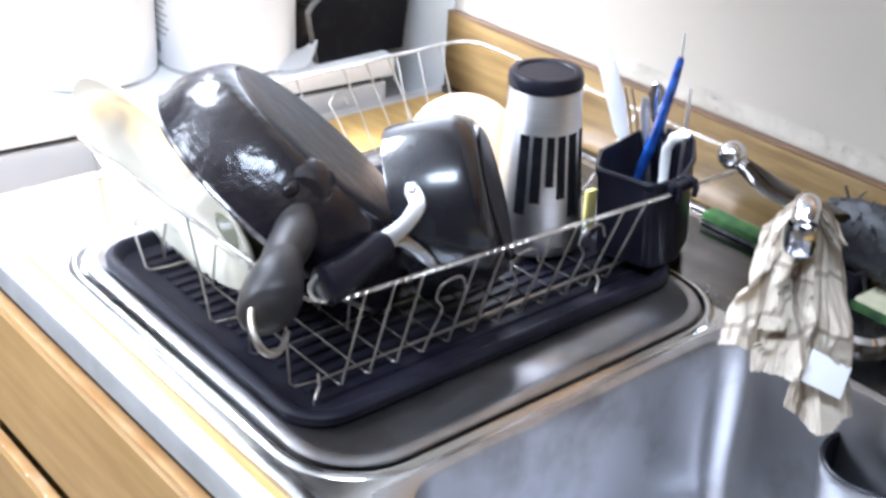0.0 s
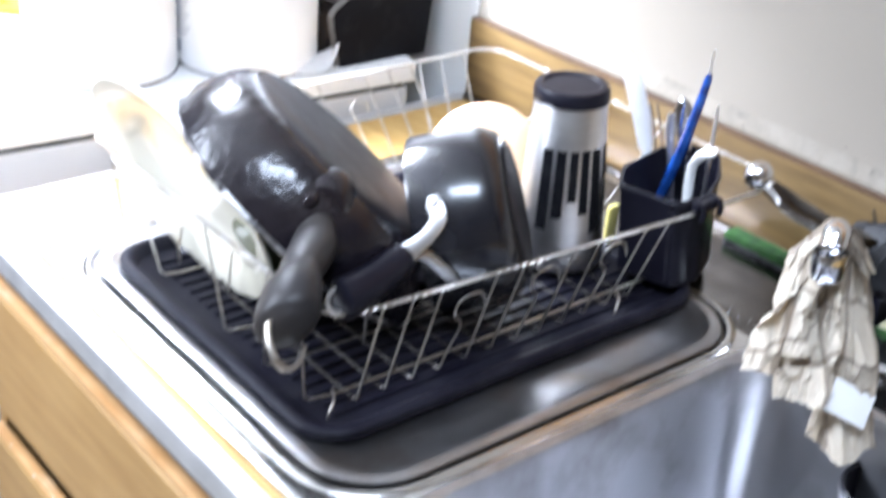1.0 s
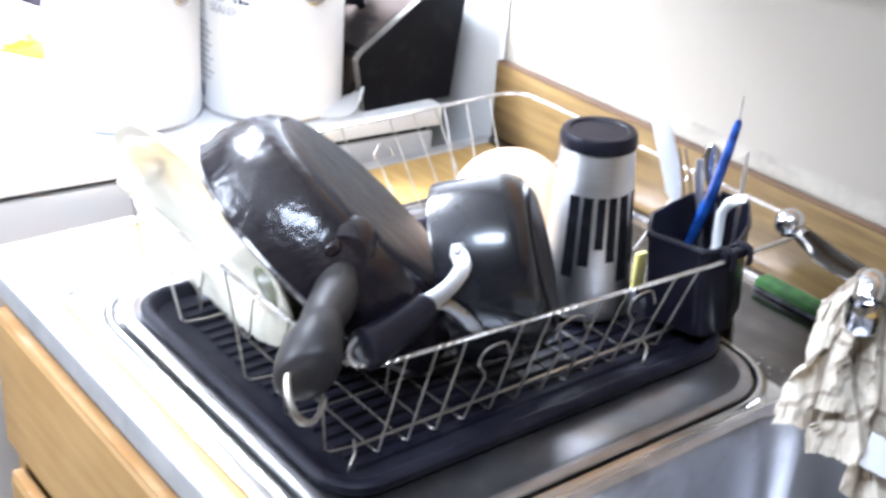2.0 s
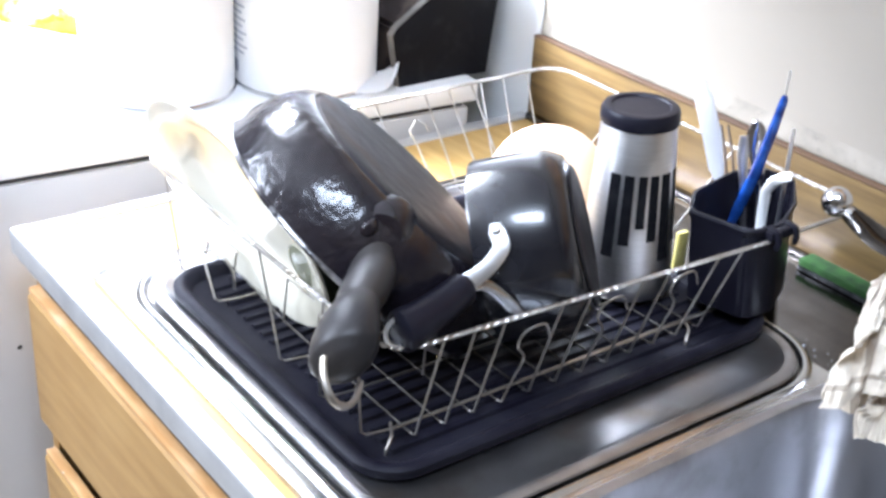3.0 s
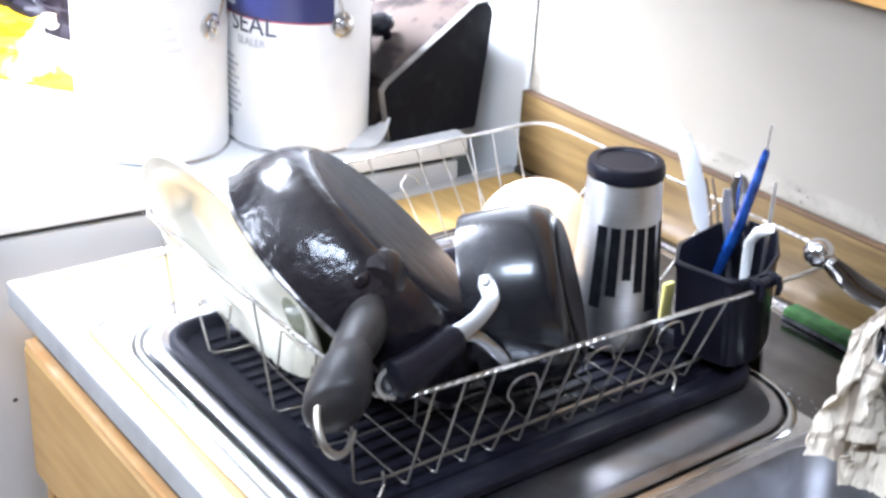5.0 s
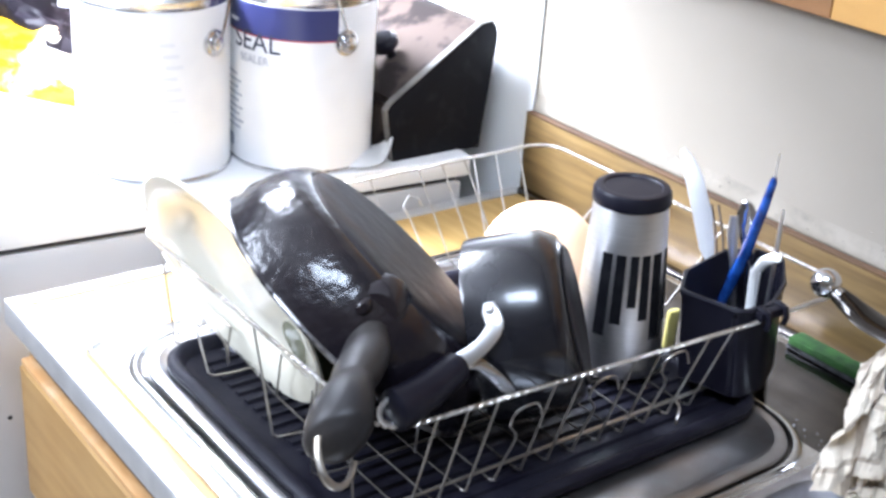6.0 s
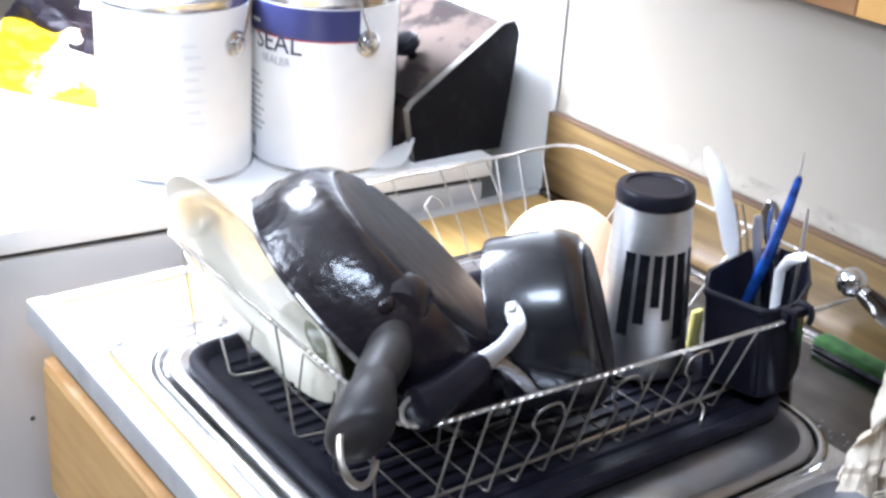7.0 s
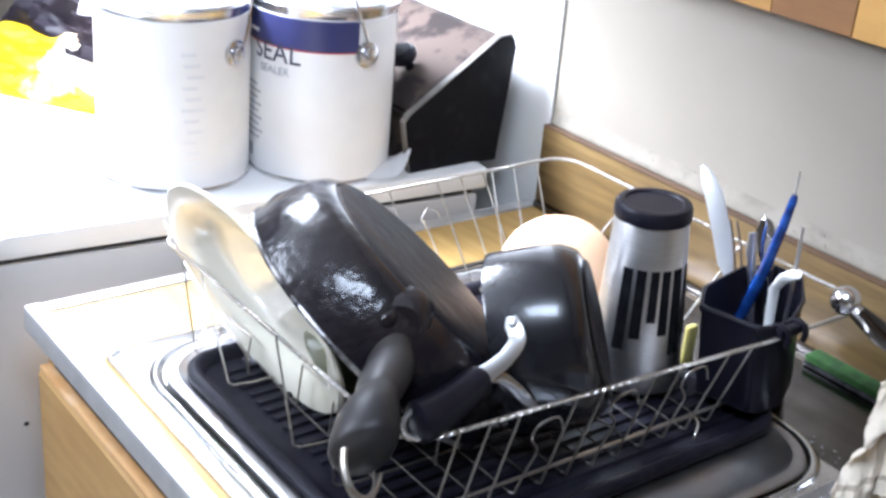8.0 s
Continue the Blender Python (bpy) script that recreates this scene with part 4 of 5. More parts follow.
blade("can_opener", "bright steel utensil with bent flat end in the caddy", [(0.474, 0.488, 0.949), (0.4640, 0.498, 0.985), (0.455, 0.508, 1.018), (0.461, 0.509, 1.030), (0.470, 0.511, 1.037), (0.476, 0.512, 1.039)], [0.0042, 0.0042, 0.0046, 0.0050, 0.0046, 0.0032], 0.0012, M_BRIGHT, (0.45, -0.6, 0.66))
blade("skewer", "thin steel skewer standing in the caddy", [(0.462, 0.520, 0.947), (0.464, 0.521, 1.00), (0.4615, 0.523, 1.050), (0.460, 0.524, 1.075)], [0.0018, 0.0018, 0.0018, 0.0012], 0.0012, M_CUTLERY, toward)
fork = thing("fork", "dark steel fork lying with tines up beside the caddy", "cutlery", "cutlery in the caddy")
for k in range(4):
    bm = BM()
    o = Vector((0.0045, 0.0045, 0.0)) * (k - 1.5)
    tube(bm, [Vector((0.378, 0.545, 0.992)) + o, Vector((0.366, 0.550, 1.016)) + o, Vector((0.352, 0.556, 1.034)) + o], 0.0014, 6)
    part("tine", bm, M_BROWNCUT, fork)
bm = BM()
box(bm, (-0.011, -0.0015, -0.012), (0.011, 0.0015, 0.010), 0.001, axes((0.384, 0.543, 0.985), (-0.5, 0.2, 0.84), (0.7, 0.7, 0)))
tube(bm, [(0.386, 0.542, 0.976), (0.402, 0.536, 0.948)], 0.003, 8)
part("neck", bm, M_BROWNCUT, fork)

# ---- stove and what stands on it ----
STOVE = pose(-0.006, 0.558, 0.003, 0, 0, -5.2)
stove = thing("stove", "white enamelled kitchen stove with grey side beside the worktop", "stove", m=STOVE)
part("body", box(BM(), (-0.75, -0.64, 0.02), (-0.004, -0.010, 0.925), 0.004), M_GREYSIDE, stove, "grey enamel side")
bm = BM()
lathe(bm, [(0.0, 0.0008), (0.0022, 0.0006), (0.0026, 0.0)], 12, axes((-0.004, -0.545, 0.742), (1, 0, 0), (0, 0, 1)))
part("screw_hole", bm, M_DARKSLOT, stove, "small dark hole in the side")
part("seam", box(BM(), (-0.745, -0.634, 0.925), (-0.009, -0.016, 0.932)), M_DARKSLOT, stove, "dark seam under the top")
bm = BM()
box(bm, (-0.755, -0.648, 0.931), (0.0, 0.0, 0.957), 0.006)
part("cooktop", bm, M_WHITE, stove, "white enamel top")
part("oven_door", box(BM(), (-0.73, -0.672, 0.20), (-0.03, -0.641, 0.80), 0.006), M_WHITE, stove)
part("control_strip", box(BM(), (-0.74, -0.668, 0.82), (-0.012, -0.641, 0.915), 0.006), M_WHITE, stove)
bm = BM()
tube(bm, smooth_path([(-0.66, -0.672, 0.76), (-0.66, -0.705, 0.76), (-0.60, -0.712, 0.76), (-0.16, -0.712, 0.76), (-0.10, -0.705, 0.76), (-0.10, -0.672, 0.76)], 5), 0.009, 10)
part("door_handle", bm, M_CHROME, stove)
STOP = 0.960


def paint_can(x, y, turn, variant):
    m = pose(x, y, STOP, 0, 0, turn)
    label = "gallon tin of sealer with navy and white label on the stove" if variant else "gallon paint tin with washed-out white label on the stove"
    can = thing("paint_can", label, "paint can", "paint cans on the stove", m=m)
    R, H = 0.0815, 0.197
    bm = BM()
    lathe(bm, [(0.0, 0.003), (R - 0.004, 0.003), (R + 0.0012, 0.0), (R + 0.0018, 0.003), (R, 0.006), (R, H - 0.010), (R + 0.0015, H - 0.006), (R + 0.003, H - 0.001), (R + 0.001, H + 0.002), (R - 0.002, H), (R - 0.004, H - 0.006)], 72)
    part("body", bm, M_CANSTEEL, can)
    bm = BM()
    lathe(bm, [(R - 0.0045, H - 0.006), (R - 0.006, H + 0.001), (R - 0.010, H + 0.0015), (R - 0.013, H - 0.005), (R - 0.022, H - 0.0055), (R - 0.026, H - 0.003), (0.0, H - 0.003)], 64)
    part("lid", bm, M_CANSTEEL, can, "pressed steel lid")

    def wrap(name, a0, a1, z0, z1, r, material, text=""):
        bm = band(a0, a1, [(z0, r), (z1, r)])
        return part(name, bm, material, lab if name != "label" else can, text)

    # paper label; the far side keeps a bare steel seam
    if variant:
        lab = wrap("label", -158, 40, 0.004, H - 0.012, R + 0.0006, M_LABEL, "white paper label")
        wrap("label_band", -157, -7, 0.151, H - 0.013, R + 0.0012, M_NAVY, "navy band")
        wrap("label_line", -157, -7, 0.1495, 0.151, R + 0.0012, mat_red, "thin red line")
        for i in range(9):
            wrap("print_line", -112, -92 + (i * 5) % 9, 0.100 - i * 0.0075, 0.1025 - i * 0.0075, R + 0.0012, M_LABELGREY)
        wrap("print_patch", -112, -98, 0.016, 0.030, R + 0.0010, M_LABELGREY)
        wrap("print_patch", -126, -108, 0.032, 0.112, R + 0.0010, M_LABELPALE)
        wrap("print_line", -101, -90, 0.1605, 0.1640, R + 0.0018, M_LABEL)
    else:
        lab = wrap("label", -160, 60, 0.004, H - 0.012, R + 0.0006, M_LABEL, "white paper label")
        for i in range(11):
            wrap("print_line", -44 + (i * 7) % 5, -33 + (i * 11) % 8, 0.150 - i * 0.0118, 0.1535 - i * 0.0118, R + 0.0012, M_LABELPALE)
    # lugs and bail
    for a in (0, 180):
        lm = axes((R * math.cos(radians(a)), R * math.sin(radians(a)), 0.148), (math.cos(radians(a)), math.sin(radians(a)), 0), (0, 0, 1))
        bm = BM()
        lathe(bm, [(0.0145, -0.002), (0.0140, 0.003), (0.011, 0.0045), (0.0075, 0.0035), (0.0070, 0.009), (0.005, 0.0105), (0.0, 0.0105)], 24, lm)
        part("bail_lug", bm, M_CANSTEEL, can, "round steel bail lug")
    bm = BM()
    pts = []
    for k in range(25):
        a = math.pi * k / 24
        up = 0.112 * math.sin(a)
        lean = -0.030 * math.sin(a) if variant else 0.060 * math.sin(a)
        pts.append((math.cos(a) * (R + 0.008 + 0.006 * math.sin(a)), lean, 0.148 + up))
    tube(bm, pts, 0.0016, 7)
    part("bail", bm, M_CANSTEEL, can, "thin wire bail")
    return can, R


mat_red = mat("red_line", (0.45, 0.05, 0.05), 0.4, color2=(0.4, 0.05, 0.05), scale=10)
can_a, _ = paint_can(-0.159, 0.2300, 24, 0)
can_b, CAN_R = paint_can(-0.112, 0.389, 2, 1)


def curved_text(words, size, radius, mid_angle, z, material, parent, name):
    """Built-in letters bent round a tin."""
    cu = bpy.data.curves.new(name, "FONT")
    cu.body, cu.size, cu.align_x, cu.extrude = words, size, "CENTER", 0.0002
    tmp = new(name + "_tmp", cu)
    dg = bpy.context.evaluated_depsgraph_get()
    me = bpy.data.meshes.new_from_object(tmp.evaluated_get(dg))
    bpy.data.objects.remove(tmp)
    for v in me.vertices:
        a = radians(mid_angle) + v.co.x / radius
        rr = radius + v.co.z
        v.co = (rr * math.cos(a), rr * math.sin(a), z + v.co.y)
    me.materials.append(material)
    ob = new(name, me)
    ob.parent = parent
    return ob


lab_b = [o for o in can_b.children if o.name.startswith("label") and not o.name.startswith("label_")][0]
curved_text("SEAL", 0.030, CAN_R + 0.0014, -72, 0.134, M_INK, lab_b, "lettering")
curved_text("SEALER", 0.0125, CAN_R + 0.0014, -73, 0.120, M_LABELGREY, lab_b, "lettering")

# bread box with slanting front
bb = thing("bread_box", "black-sided bread box with mottled brown slanting lid on stove", "bread box")
prof = [(0.462, 0.9575), (0.586, 0.9575), (0.602, 1.094), (0.598, 1.105), (0.590, 1.110), (0.576, 1.108), (0.456, 1.030), (0.450, 1.022)]
for x0, x1 in ((-0.040, -0.030), (-0.345, -0.335)):
    bm = BM()
    prism(bm, prof, x0, x1, axis=0, bevel=0.0012)
    s = part("side_panel", bm, M_BOXBLACK, bb)
    bm = BM()
    line = [(0.5935, 1.1115), (0.576, 1.1095), (0.455, 1.0310), (0.4485, 1.022), (0.4605, 0.960)]
    line2 = [(y + 0.004, z - 0.004) for y, z in line]
    prism(bm, line + line2[::-1], x0 + 0.0005, x1 - 0.0005, axis=0)
    part("edge_band", bm, M_BOXEDGE, s, "pale chipped edge")
bm = BM()
prism(bm, [(0.464, 1.030), (0.574, 1.104), (0.590, 1.106), (0.590, 1.100), (0.576, 1.098), (0.467, 1.024)], -0.3345, -0.0405, axis=0)
lid = part("lid", bm, M_BOXFRONT, bb, "mottled brown slanting lid")
bm = BM()
lathe(bm, [(0.006, 0.0), (0.006, 0.010), (0.0155, 0.014), (0.0165, 0.022), (0.012, 0.028), (0.0, 0.0295)], 28, axes((-0.105, 0.505, 1.060), (0, -0.55, 0.83), (1, 0, 0)))
part("knob", bm, M_BLACKPL, lid, "round black knob")
part("back_panel", box(BM(), (-0.3345, 0.588, 0.958), (-0.0405, 0.594, 1.090)), M_BOXBLACK, bb)
part("base_panel", box(BM(), (-0.3345, 0.470, 0.958), (-0.0405, 0.588, 0.966)), M_BOXBLACK, bb)
part("front_panel", box(BM(), (-0.3345, 0.464, 0.9605), (-0.0405, 0.470, 1.022)), M_BOXFRONT, bb)


def crumple(name, label, category, m, size, material, seed, puff=0.5, rough=0.25, res=26):
    """A pillow-like bag or sheet with random creases."""
    bm = BM()
    rng = random.Random(seed)
    off = Vector((rng.uniform(0, 50), rng.uniform(0, 50), rng.uniform(0, 50)))
    for side in (1, -1):
        g = []
        for i in range(res + 1):
            row = []
            for j in range(res + 1):
                u, v = i / res * 2 - 1, j / res * 2 - 1
                body = max(0.0, (1 - u ** 4) * (1 - v ** 4)) ** 0.6
                p = Vector((u, v, 0))
                nn = noise.noise(p * 1.8 + off) + 0.6 * abs(noise.noise(p * 4.5 + off)) + 0.3 * noise.noise(p * 9 + off)
                z = side * puff * body * (0.75 + 0.35 * nn) + rough * nn * (0.4 + 0.6 * body)
                ed = 1 + 0.06 * noise.noise(p * 3 + off * 2)
                row.append(bm.verts.new(m @ Vector((u * size[0] * ed, v * size[1] * ed, z * size[2]))))
            g.append(row)
        for i in range(res):
            for j in range(res):
                bm.faces.new([g[i][j], g[i + 1][j], g[i + 1][j + 1], g[i][j + 1]])
    bmesh.ops.remove_doubles(bm, verts=bm.verts, dist=0.0004)
    return tagged(part(name, bm, material), label, category)


# snack bags on the stove
yb = crumple("yellow_bag", "crumpled yellow snack bag lying on the stove", "bag", pose(-0.425, 0.205, 0.998, 62, 0, 32), (0.105, 0.048, 0.035), M_YELLOW, 3)
bm = BM()
box(bm, (-0.016, -0.009, -0.001), (0.016, 0.009, 0.001), 0.001, pose(-0.372, 0.225, 1.030, 62, 0, 32))
part("printed_patch", bm, M_BAGDARK, yb, "dark printed patch")
crumple("dark_bag", "crumpled dark foil bag on top of a yellow bag", "bag", pose(-0.440, 0.245, 1.060, 48, 8, 25), (0.105, 0.055, 0.030), M_BAGDARK, 8, rough=0.5)
crumple("white_bag", "crumpled white plastic bag heaped on the stove", "bag", pose(-0.525, 0.285, 1.110, 30, 0, 20), (0.12, 0.09, 0.05), M_BAGWHITE, 12, rough=0.6)


def paper_rag():
    bm = BM()
    g = []
    P = [((-0.160, 0.395, STOP + 0.001), (-0.130, 0.450, STOP + 0.001)), ((-0.085, 0.385, STOP + 0.001), (-0.098, 0.455, STOP + 0.002)), ((-0.038, 0.395, STOP + 0.002), (-0.066, 0.462, STOP + 0.006)),
         ((-0.014, 0.430, STOP + 0.006), (-0.056, 0.474, STOP + 0.018)), ((-0.026, 0.456, STOP + 0.024), (-0.062, 0.480, STOP + 0.036)), ((-0.044, 0.468, STOP + 0.047), (-0.056, 0.476, STOP + 0.050))]
    left = smooth_path([a for a, b in P], 6)
    right = smooth_path([b for a, b in P], 6)
    for i, (a, b) in enumerate(zip(left, right)):
        row = []
        for j in range(13):
            t = j / 12
            p = a.lerp(b, t)
            p.z += 0.012 * math.sin(math.pi * t) * (0.6 + 0.8 * noise.noise(Vector((i * 0.2, t * 3, 4)))) + 0.002
            row.append(bm.verts.new(p))
        g.append(row)
    for i in range(len(g) - 1):
        for j in range(12):
            bm.faces.new([g[i][j], g[i + 1][j], g[i + 1][j + 1], g[i][j + 1]])
    bmesh.ops.solidify(bm, geom=bm.faces[:], thickness=0.0008)
    return tagged(part("paper_towel", bm, M_PAPER), "crumpled white paper towel with a peaked corner on the stove", "paper towel")


paper_rag()

# ---- faucet with towel ----
faucet = thing("faucet", "chrome single lever faucet with ball knob behind the sink", "faucet")
FX, FY = 0.602, 0.535
bm = BM()
loft(bm, [rr_loop(FX - 0.036, FY - 0.028, FX + 0.095, FY + 0.028, 0.027, 0.9155), rr_loop(FX - 0.036, FY - 0.028, FX + 0.095, FY + 0.028, 0.027, 0.922, 0.001), rr_loop(FX - 0.036, FY - 0.028, FX + 0.095, FY + 0.028, 0.027, 0.926, 0.006)])
part("base_plate", bm, M_CHROME, faucet)
bm = BM()
lathe(bm, [(0.027, 0.925), (0.026, 0.935), (0.022, 0.945), (0.022, 0.985), (0.0235, 0.990), (0.0235, 0.996), (0.020, 1.004), (0.012, 1.008), (0.0, 1.009)], 36, pose(FX, FY, 0))
part("body", bm, M_CHROME, faucet)
bm = BM()
tube(bm, smooth_path([(FX + 0.006, FY - 0.012, 0.965), (FX + 0.018, FY - 0.035, 0.985), (0.636, 0.472, 1.036), (0.649, 0.446, 1.055), (0.657, 0.432, 1.060), (0.6610, 0.4245, 1.052)], 6), 0.0105, 16)
part("spout", bm, M_CHROME, faucet)
bm = BM()
lathe(bm, [(0.0125, 0.022), (0.0135, 0.018), (0.0135, 0.002), (0.0125, 0.0), (0.010, 0.0), (0.009, 0.003), (0.0, 0.003)], 28, pose(0.6625, 0.4215, 1.030))
part("aerator", bm, M_CHROME, faucet)
bm = BM()
lp = smooth_path([(FX + 0.022, FY - 0.002, 1.008), (FX + 0.004, FY - 0.003, 1.010), (FX - 0.022, FY - 0.008, 1.013), (0.556, 0.526, 1.017), (0.536, 0.520, 1.027), (0.528, 0.518, 1.031)], 5)
prev = None
for i, p in enumerate(lp):
    s = i / (len(lp) - 1)
    w, h = (0.017 if s < 0.5 else 0.017 - 0.023 * (s - 0.5)), 0.0055
    ring = [bm.verts.new(p + Vector((0.25 * x * w, x * w, y * h))) for x, y in ((-1, -0.2), (-0.6, -0.8), (0.6, -0.8), (1, -0.2), (0.82, 0.55), (0.35, 1), (-0.35, 1), (-0.82, 0.55))]
    if prev:
        for k in range(8):
            bm.faces.new([prev[k], prev[(k + 1) % 8], ring[(k + 1) % 8], ring[k]])
    else:
        bm.faces.new(ring[::-1])
    prev = ring
bm.faces.new(prev)
# chrome lever; dark reflections come from the base colour
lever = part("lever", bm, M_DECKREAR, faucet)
bm = BM()
bmesh.ops.create_uvsphere(bm, u_segments=28, v_segments=16, radius=0.0128, matrix=pose(0.521, 0.517, 1.034))
lathe(bm, [(0.006, -0.016), (0.0055, -0.010)], 16, axes((0.521, 0.517, 1.034), (-0.9, -0.1, 0.4), (0, 1, 0)))
part("ball_knob", bm, M_CHROME, lever, "chrome ball knob")


def towel():
    """A cloth hung over the spout: flaps that fall from the ridge with deep folds."""
    t = thing("dish_towel", "beige checked waffle dish towel draped over the faucet spout", "towel")
    tow = Vector((0.80, -0.58, 0.1))

    def flap(top, bottom, bulge, folds, amp, seed, ragged):
        bm = BM()
        uvl = bm.loops.layers.uv.new("UVMap")
        nu, nv = 34, 44
        g = []
        tp, bt = smooth_path(top, 8), smooth_path(bottom, 8)
        for i in range(nu + 1):
            u = i / nu
            a = tp[min(len(tp) - 1, round(u * (len(tp) - 1)))]
            b = bt[min(len(bt) - 1, round(u * (len(bt) - 1)))]
            row = []
            for j in range(nv + 1):
                v = j / nv
                p = a.lerp(b, v)
                w = min(1, v * 2.2)
                q = noise.noise(Vector((u * 1.7 + seed, v * 1.9, seed * 2)))
                f = amp * w * (0.8 * math.sin(u * folds * 0.55 + seed + 3.0 * v + 3.5 * q) + 0.5 * math.sin(u * folds * 1.3 - 4 * v + seed * 2 + 5 * q))
                f += 0.022 * w * noise.noise(Vector((u * 2.4 + seed, v * 3.0, seed)))
                f += 0.010 * w * (0.4 - abs(noise.noise(Vector((u * 4.5 + seed, v * 5.5 + 2 * q, seed)))))
                f += 0.004 * noise.noise(Vector((u * 11 + seed, v * 11, seed)))
                p = p + tow * (bulge * math.sin(min(1, v * 3.2) * math.pi / 2) + f)
                p.z += ragged * v * noise.noise(Vector((u * 3.1 + seed, 0.3, seed)))
                row.append(bm.verts.new(p))
            g.append(row)
        wide, long = (bt[-1] - bt[0]).length, (bt[0] - tp[0]).length
        for i in range(nu):
            for j in range(nv):
                f = bm.faces.new([g[i][j], g[i + 1][j], g[i + 1][j + 1], g[i][j + 1]])
                for lo, (a, b) in zip(f.loops, ((i, j), (i + 1, j), (i + 1, j + 1), (i, j + 1))):
                    lo[uvl].uv = (a / nu * wide / 0.13 + seed, b / nv * long / 0.13)
        bmesh.ops.solidify(bm, geom=bm.faces[:], thickness=0.0018)
        part("fold", bm, M_TOWEL, t)

    # pointed side lobe with its hem, and the shaded layer under it
    flap([(0.625, 0.424, 1.030), (0.634, 0.438, 1.050), (0.645, 0.446, 1.052)], [(0.636, 0.369, 0.957), (0.652, 0.394, 0.968), (0.668, 0.416, 0.980)], 0.006, 9, 0.0050, 0.4, 0.003)
    flap([(0.622, 0.434, 1.020), (0.634, 0.448, 1.040), (0.648, 0.456, 1.042)], [(0.640, 0.384, 0.944), (0.652, 0.404, 0.942), (0.670, 0.430, 0.955)], -0.006, 9, 0.0040, 1.3, 0.004)
    # short twisted middle lobe
    flap([(0.640, 0.432, 1.030), (0.646, 0.438, 1.036), (0.652, 0.442, 1.036)], [(0.664, 0.382, 0.936), (0.678, 0.400, 0.938), (0.690, 0.418, 0.958)], 0.008, 8, 0.0070, 2.1, 0.006)
    # long straight panel
    flap([(0.654, 0.450, 1.046), (0.660, 0.458, 1.048), (0.667, 0.464, 1.038)], [(0.692, 0.398, 0.908), (0.712, 0.412, 0.899), (0.735, 0.436, 0.904)], 0.003, 9, 0.0042, 4.3, 0.003)
    flap([(0.650, 0.440, 1.066), (0.634, 0.454, 1.058), (0.619, 0.464, 1.030)], [(0.655, 0.470, 0.965), (0.640, 0.482, 0.955), (0.622, 0.492, 0.962)], -0.016, 9, 0.004, 6.0, 0.006)
    flap([(0.686, 0.442, 1.038), (0.668, 0.446, 1.060), (0.650, 0.452, 1.060)], [(0.705, 0.455, 0.950), (0.690, 0.465, 0.945), (0.668, 0.470, 0.955)], -0.016, 9, 0.004, 7.7, 0.006)
    # ridge over the spout
    flap([(0.622, 0.438, 1.034), (0.643, 0.452, 1.062), (0.668, 0.462, 1.044)], [(0.628, 0.424, 1.022), (0.646, 0.438, 1.056), (0.672, 0.452, 1.028)], 0.006, 5, 0.002, 9.1, 0.003)
    bm = BM()
    box(bm, (-0.018, -0.0004, -0.0135), (0.018, 0.0004, 0.0135), 0.0003, pose(0.7085, 0.420, 0.9420, -38, 24, 46))
    part("care_tag", bm, M_PAPER, t, "white care tag")
    return t


towel()

# ---- by the backsplash ----
sp = thing("scouring_sponge", "sponge with green scouring side lying by the backsplash", "sponge")
# black foam colour stands for the shadow below the green layer
part("foam", box(BM(), (0.446, 0.588, 0.9158), (0.556, 0.610, 0.9195), 0.001), M_SCRUB, sp, "foam coloured dark for the shadow under the scourer")
part("scourer", box(BM(), (0.446, 0.589, 0.9197), (0.556, 0.609, 0.9275), 0.002), M_SPONGE_G, sp, "green scouring layer")
sp2 = thing("flat_sponge", "flattened pale sponge with green edge on the sink deck", "sponge")
part("foam", box(BM(), (0.640, 0.560, 0.9158), (0.745, 0.612, 0.932), 0.004), M_SPONGE_Y, sp2)
part("scourer", box(BM(), (0.640, 0.556, 0.9165), (0.745, 0.5595, 0.930), 0.001), M_SPONGE_G, sp2, "green scouring layer")


def steel_wool():
    bm = BM()
    rng = random.Random(5)
    for k in range(170):
        a, b = rng.uniform(0, 6.28), rng.uniform(-1.3, 1.3)
        c = Vector((0.625 + 0.052 * math.cos(a) * math.cos(b), 0.588 + 0.020 * math.sin(a) * math.cos(b), 0.975 + 0.030 * math.sin(b)))
        pts = []
        p = c
        d = Vector((rng.uniform(-1, 1), rng.uniform(-1, 1), rng.uniform(-1, 1))).normalized()
        for s in range(7):
            pts.append(p)
            d = (d + 0.8 * Vector((rng.uniform(-1, 1), rng.uniform(-1, 1), rng.uniform(-1, 1)))).normalized()
            p = p + d * 0.0030
        tube(bm, pts, 0.0011, 4)
    return bm


wool = thing("scrubbing_pad", "black wiry scrubbing pad on a pale sponge by the wall", "scrubber")
bm = BM()
bmesh.ops.create_icosphere(bm, subdivisions=4, radius=1.0)
for v in bm.verts:
    n = 1 + 0.10 * noise.noise(v.co * 4) + 0.05 * noise.noise(v.co * 14)
    v.co = Vector((0.625 + v.co.x * 0.055 * n, 0.588 + v.co.y * 0.022 * n, 0.974 + v.co.z * 0.034 * n))
part("core", bm, M_SCRUBCORE, wool)
part("bristles", steel_wool(), M_SCRUBCORE, wool)
part("stand", box(BM(), (0.585, 0.572, 0.9158), (0.632, 0.604, 0.946), 0.004), M_BLACKPL, wool)

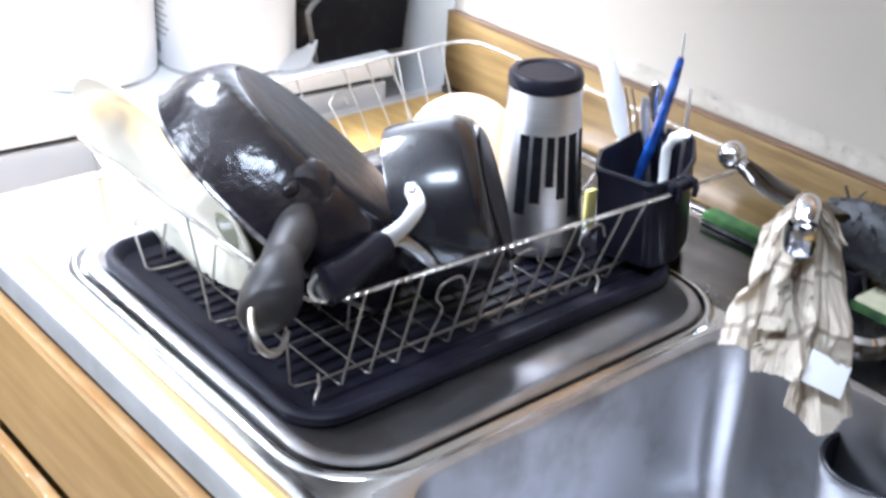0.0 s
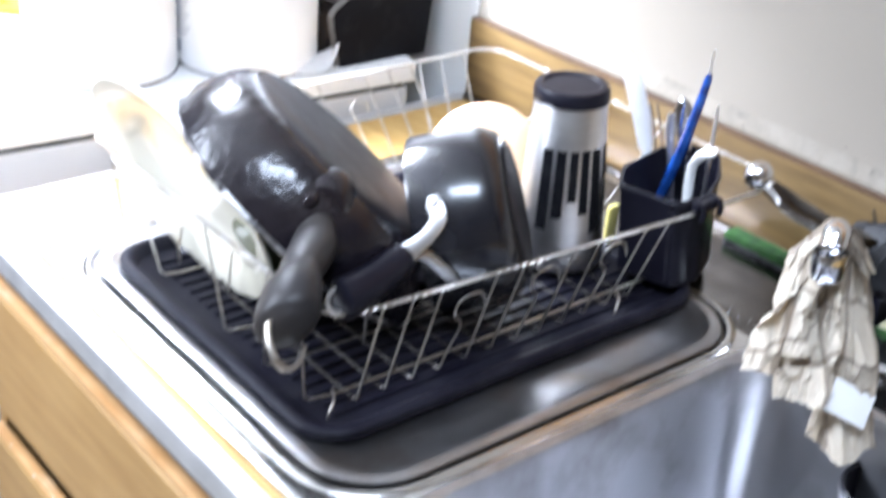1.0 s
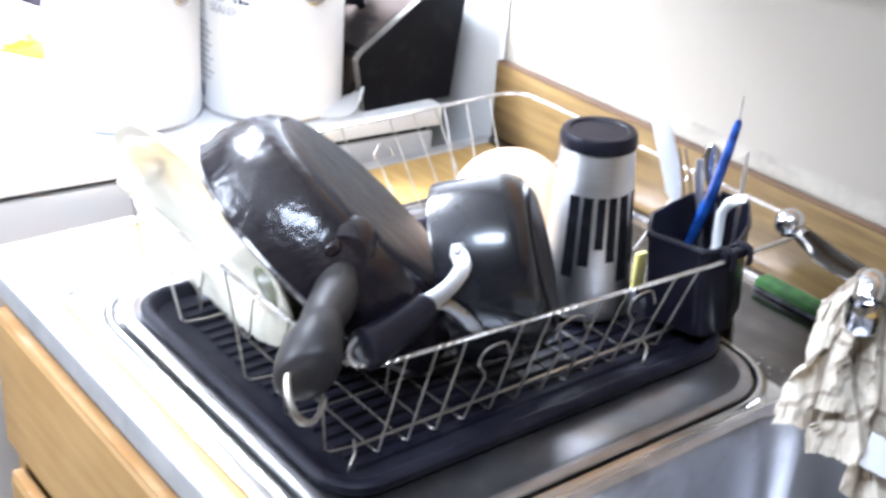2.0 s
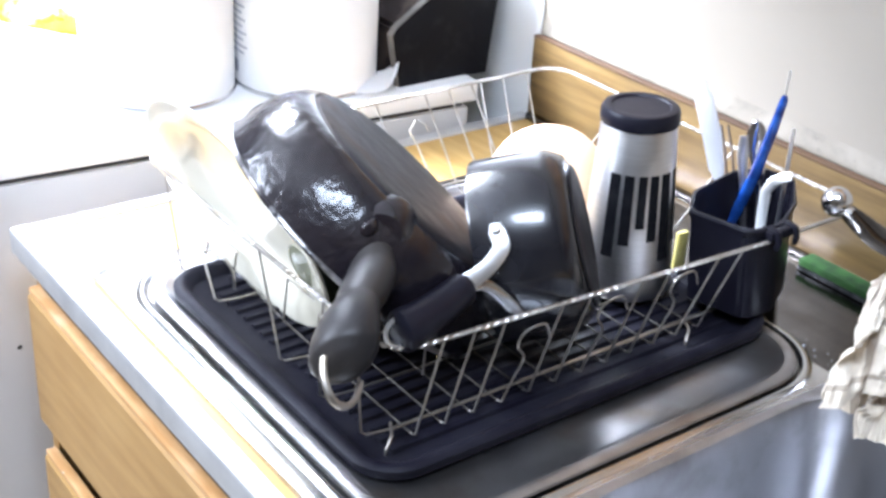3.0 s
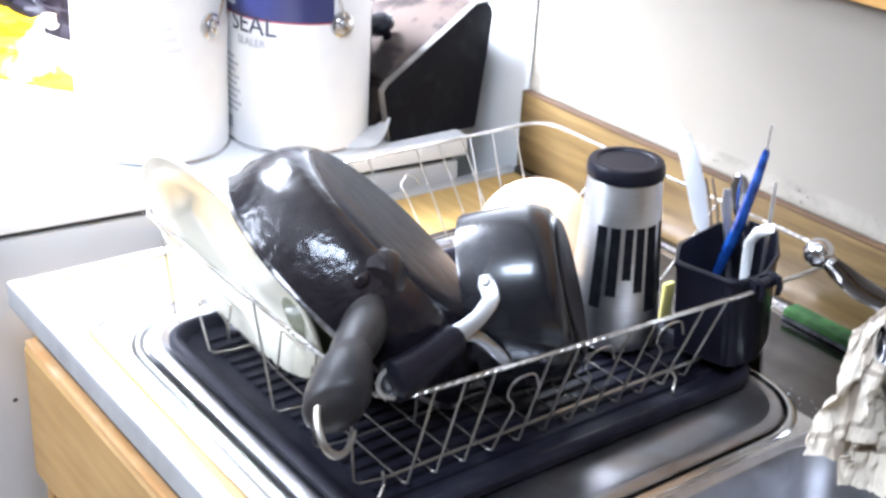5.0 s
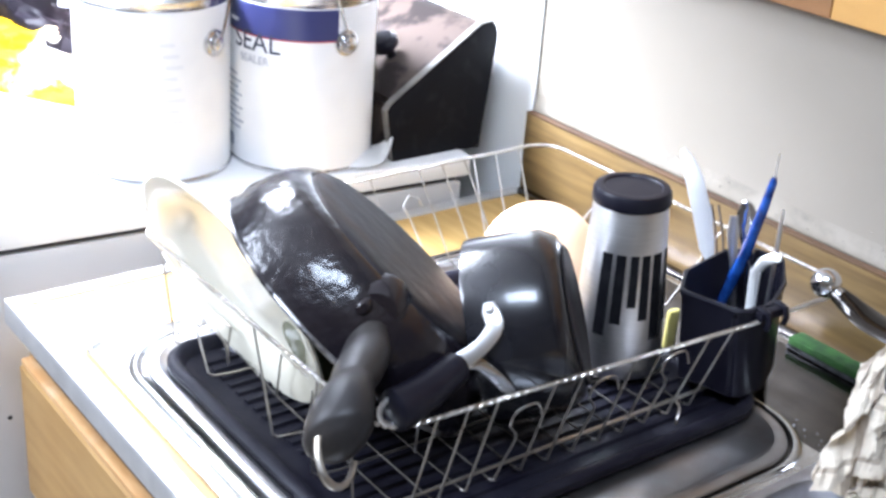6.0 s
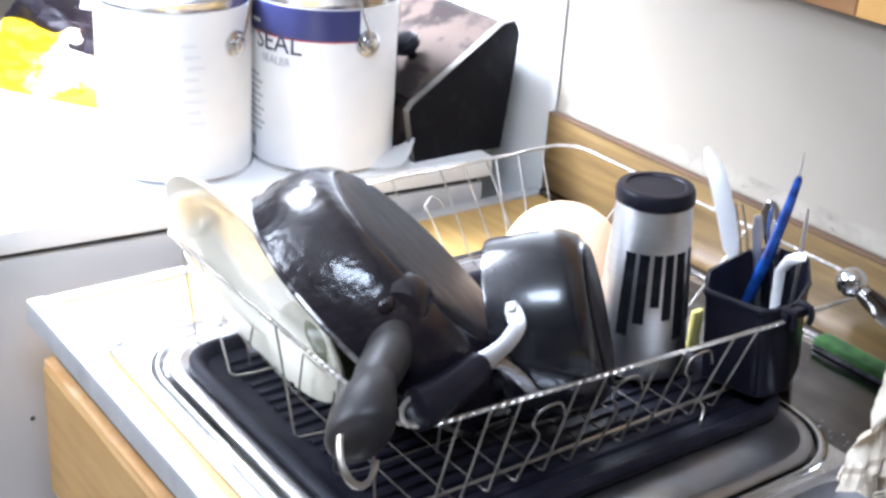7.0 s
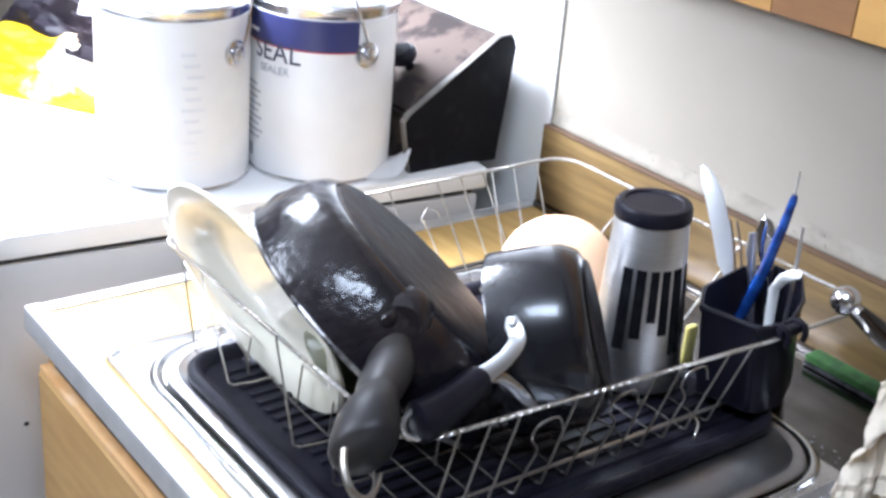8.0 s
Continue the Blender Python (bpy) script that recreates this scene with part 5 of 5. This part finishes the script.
# mug in the right bowl
mug = thing("travel_mug", "black-lined steel travel mug standing in the sink bowl", "mug", m=pose(0.752, 0.449, 0.745) @ Matrix.Diagonal((1.08, 1.08, 1.10, 1)))
bm = BM()
lathe(bm, [(0.0, 0.0), (0.030, 0.0), (0.034, 0.003), (0.040, 0.100), (0.0415, 0.110), (0.0405, 0.1125)], 56)
part("body", bm, M_CUP, mug)
bm = BM()
lathe(bm, [(0.0405, 0.1120), (0.0415, 0.1145), (0.0400, 0.1160), (0.0375, 0.1140), (0.0365, 0.100), (0.030, 0.012), (0.0, 0.010)], 56)
part("liner", bm, M_BLACKPL, mug, "black inner liner")

# water beads on the sink deck
M_DROP = mat("water_bead", (0.55, 0.56, 0.58), 0.06, 0.6, color2=(0.45, 0.46, 0.48), scale=40)
rng = random.Random(31)
bm = BM()
for k in range(9):
    x, y, z = rng.uniform(0.525, 0.572), rng.uniform(0.476, 0.500), 0.9152
    r = rng.uniform(0.0006, 0.0016)
    bmesh.ops.create_icosphere(bm, subdivisions=2, radius=r, matrix=Matrix.Translation((x, y, z)) @ Matrix.Diagonal((1, 1, 0.55, 1)))
tagged(part("water_drops", bm, M_DROP), "small clear water beads on the steel", "water drops", kind="stuff")

# pale chips along the drawer edges
bm = BM()
for k in range(16):
    z1 = rng.choice((0.856, 0.668))
    c = Vector((rng.uniform(0.04, 0.95), rng.uniform(0.0035, 0.006), z1 + rng.uniform(0.0005, 0.0035)))
    bmesh.ops.create_icosphere(bm, subdivisions=1, radius=1.0, matrix=Matrix.Translation(c) @ Matrix.Diagonal((rng.uniform(0.0010, 0.0034), 0.0014, rng.uniform(0.0007, 0.0018), 1)))
tagged(part("edge_chips", bm, M_CREAM), "pale chipped spots on the worn drawer edges", "chips", kind="stuff")

# ---- parquet ledge on the wall ----
ledge = tagged(part("parquet_ledge", box(BM(), (0.12, 0.6125, 1.2210), (1.9, 0.634, 1.50)), M_CABDARK, smooth=False), "wooden parquet block panel on the wall over the sink", "wood panel", kind="structure")
blocks = {}
for r in range(6):
    for i in range(-1, 9):
        tone = (i + r) % 2
        x = 0.2225 + i * 0.0925
        if tone not in blocks:
            bm = BM()
            box(bm, (0.0006, 0.6095, 0.0006), (0.0919, 0.6124, 0.0454), 0.0008)
            o = part("block", bm, M_PARQ_DARK if tone else M_PARQ, ledge, smooth=False)
            blocks[tone] = o.data
        else:
            o = new("block", blocks[tone])
            o.parent = ledge
        o.location = (x, 0, 1.2205 + r * 0.046)
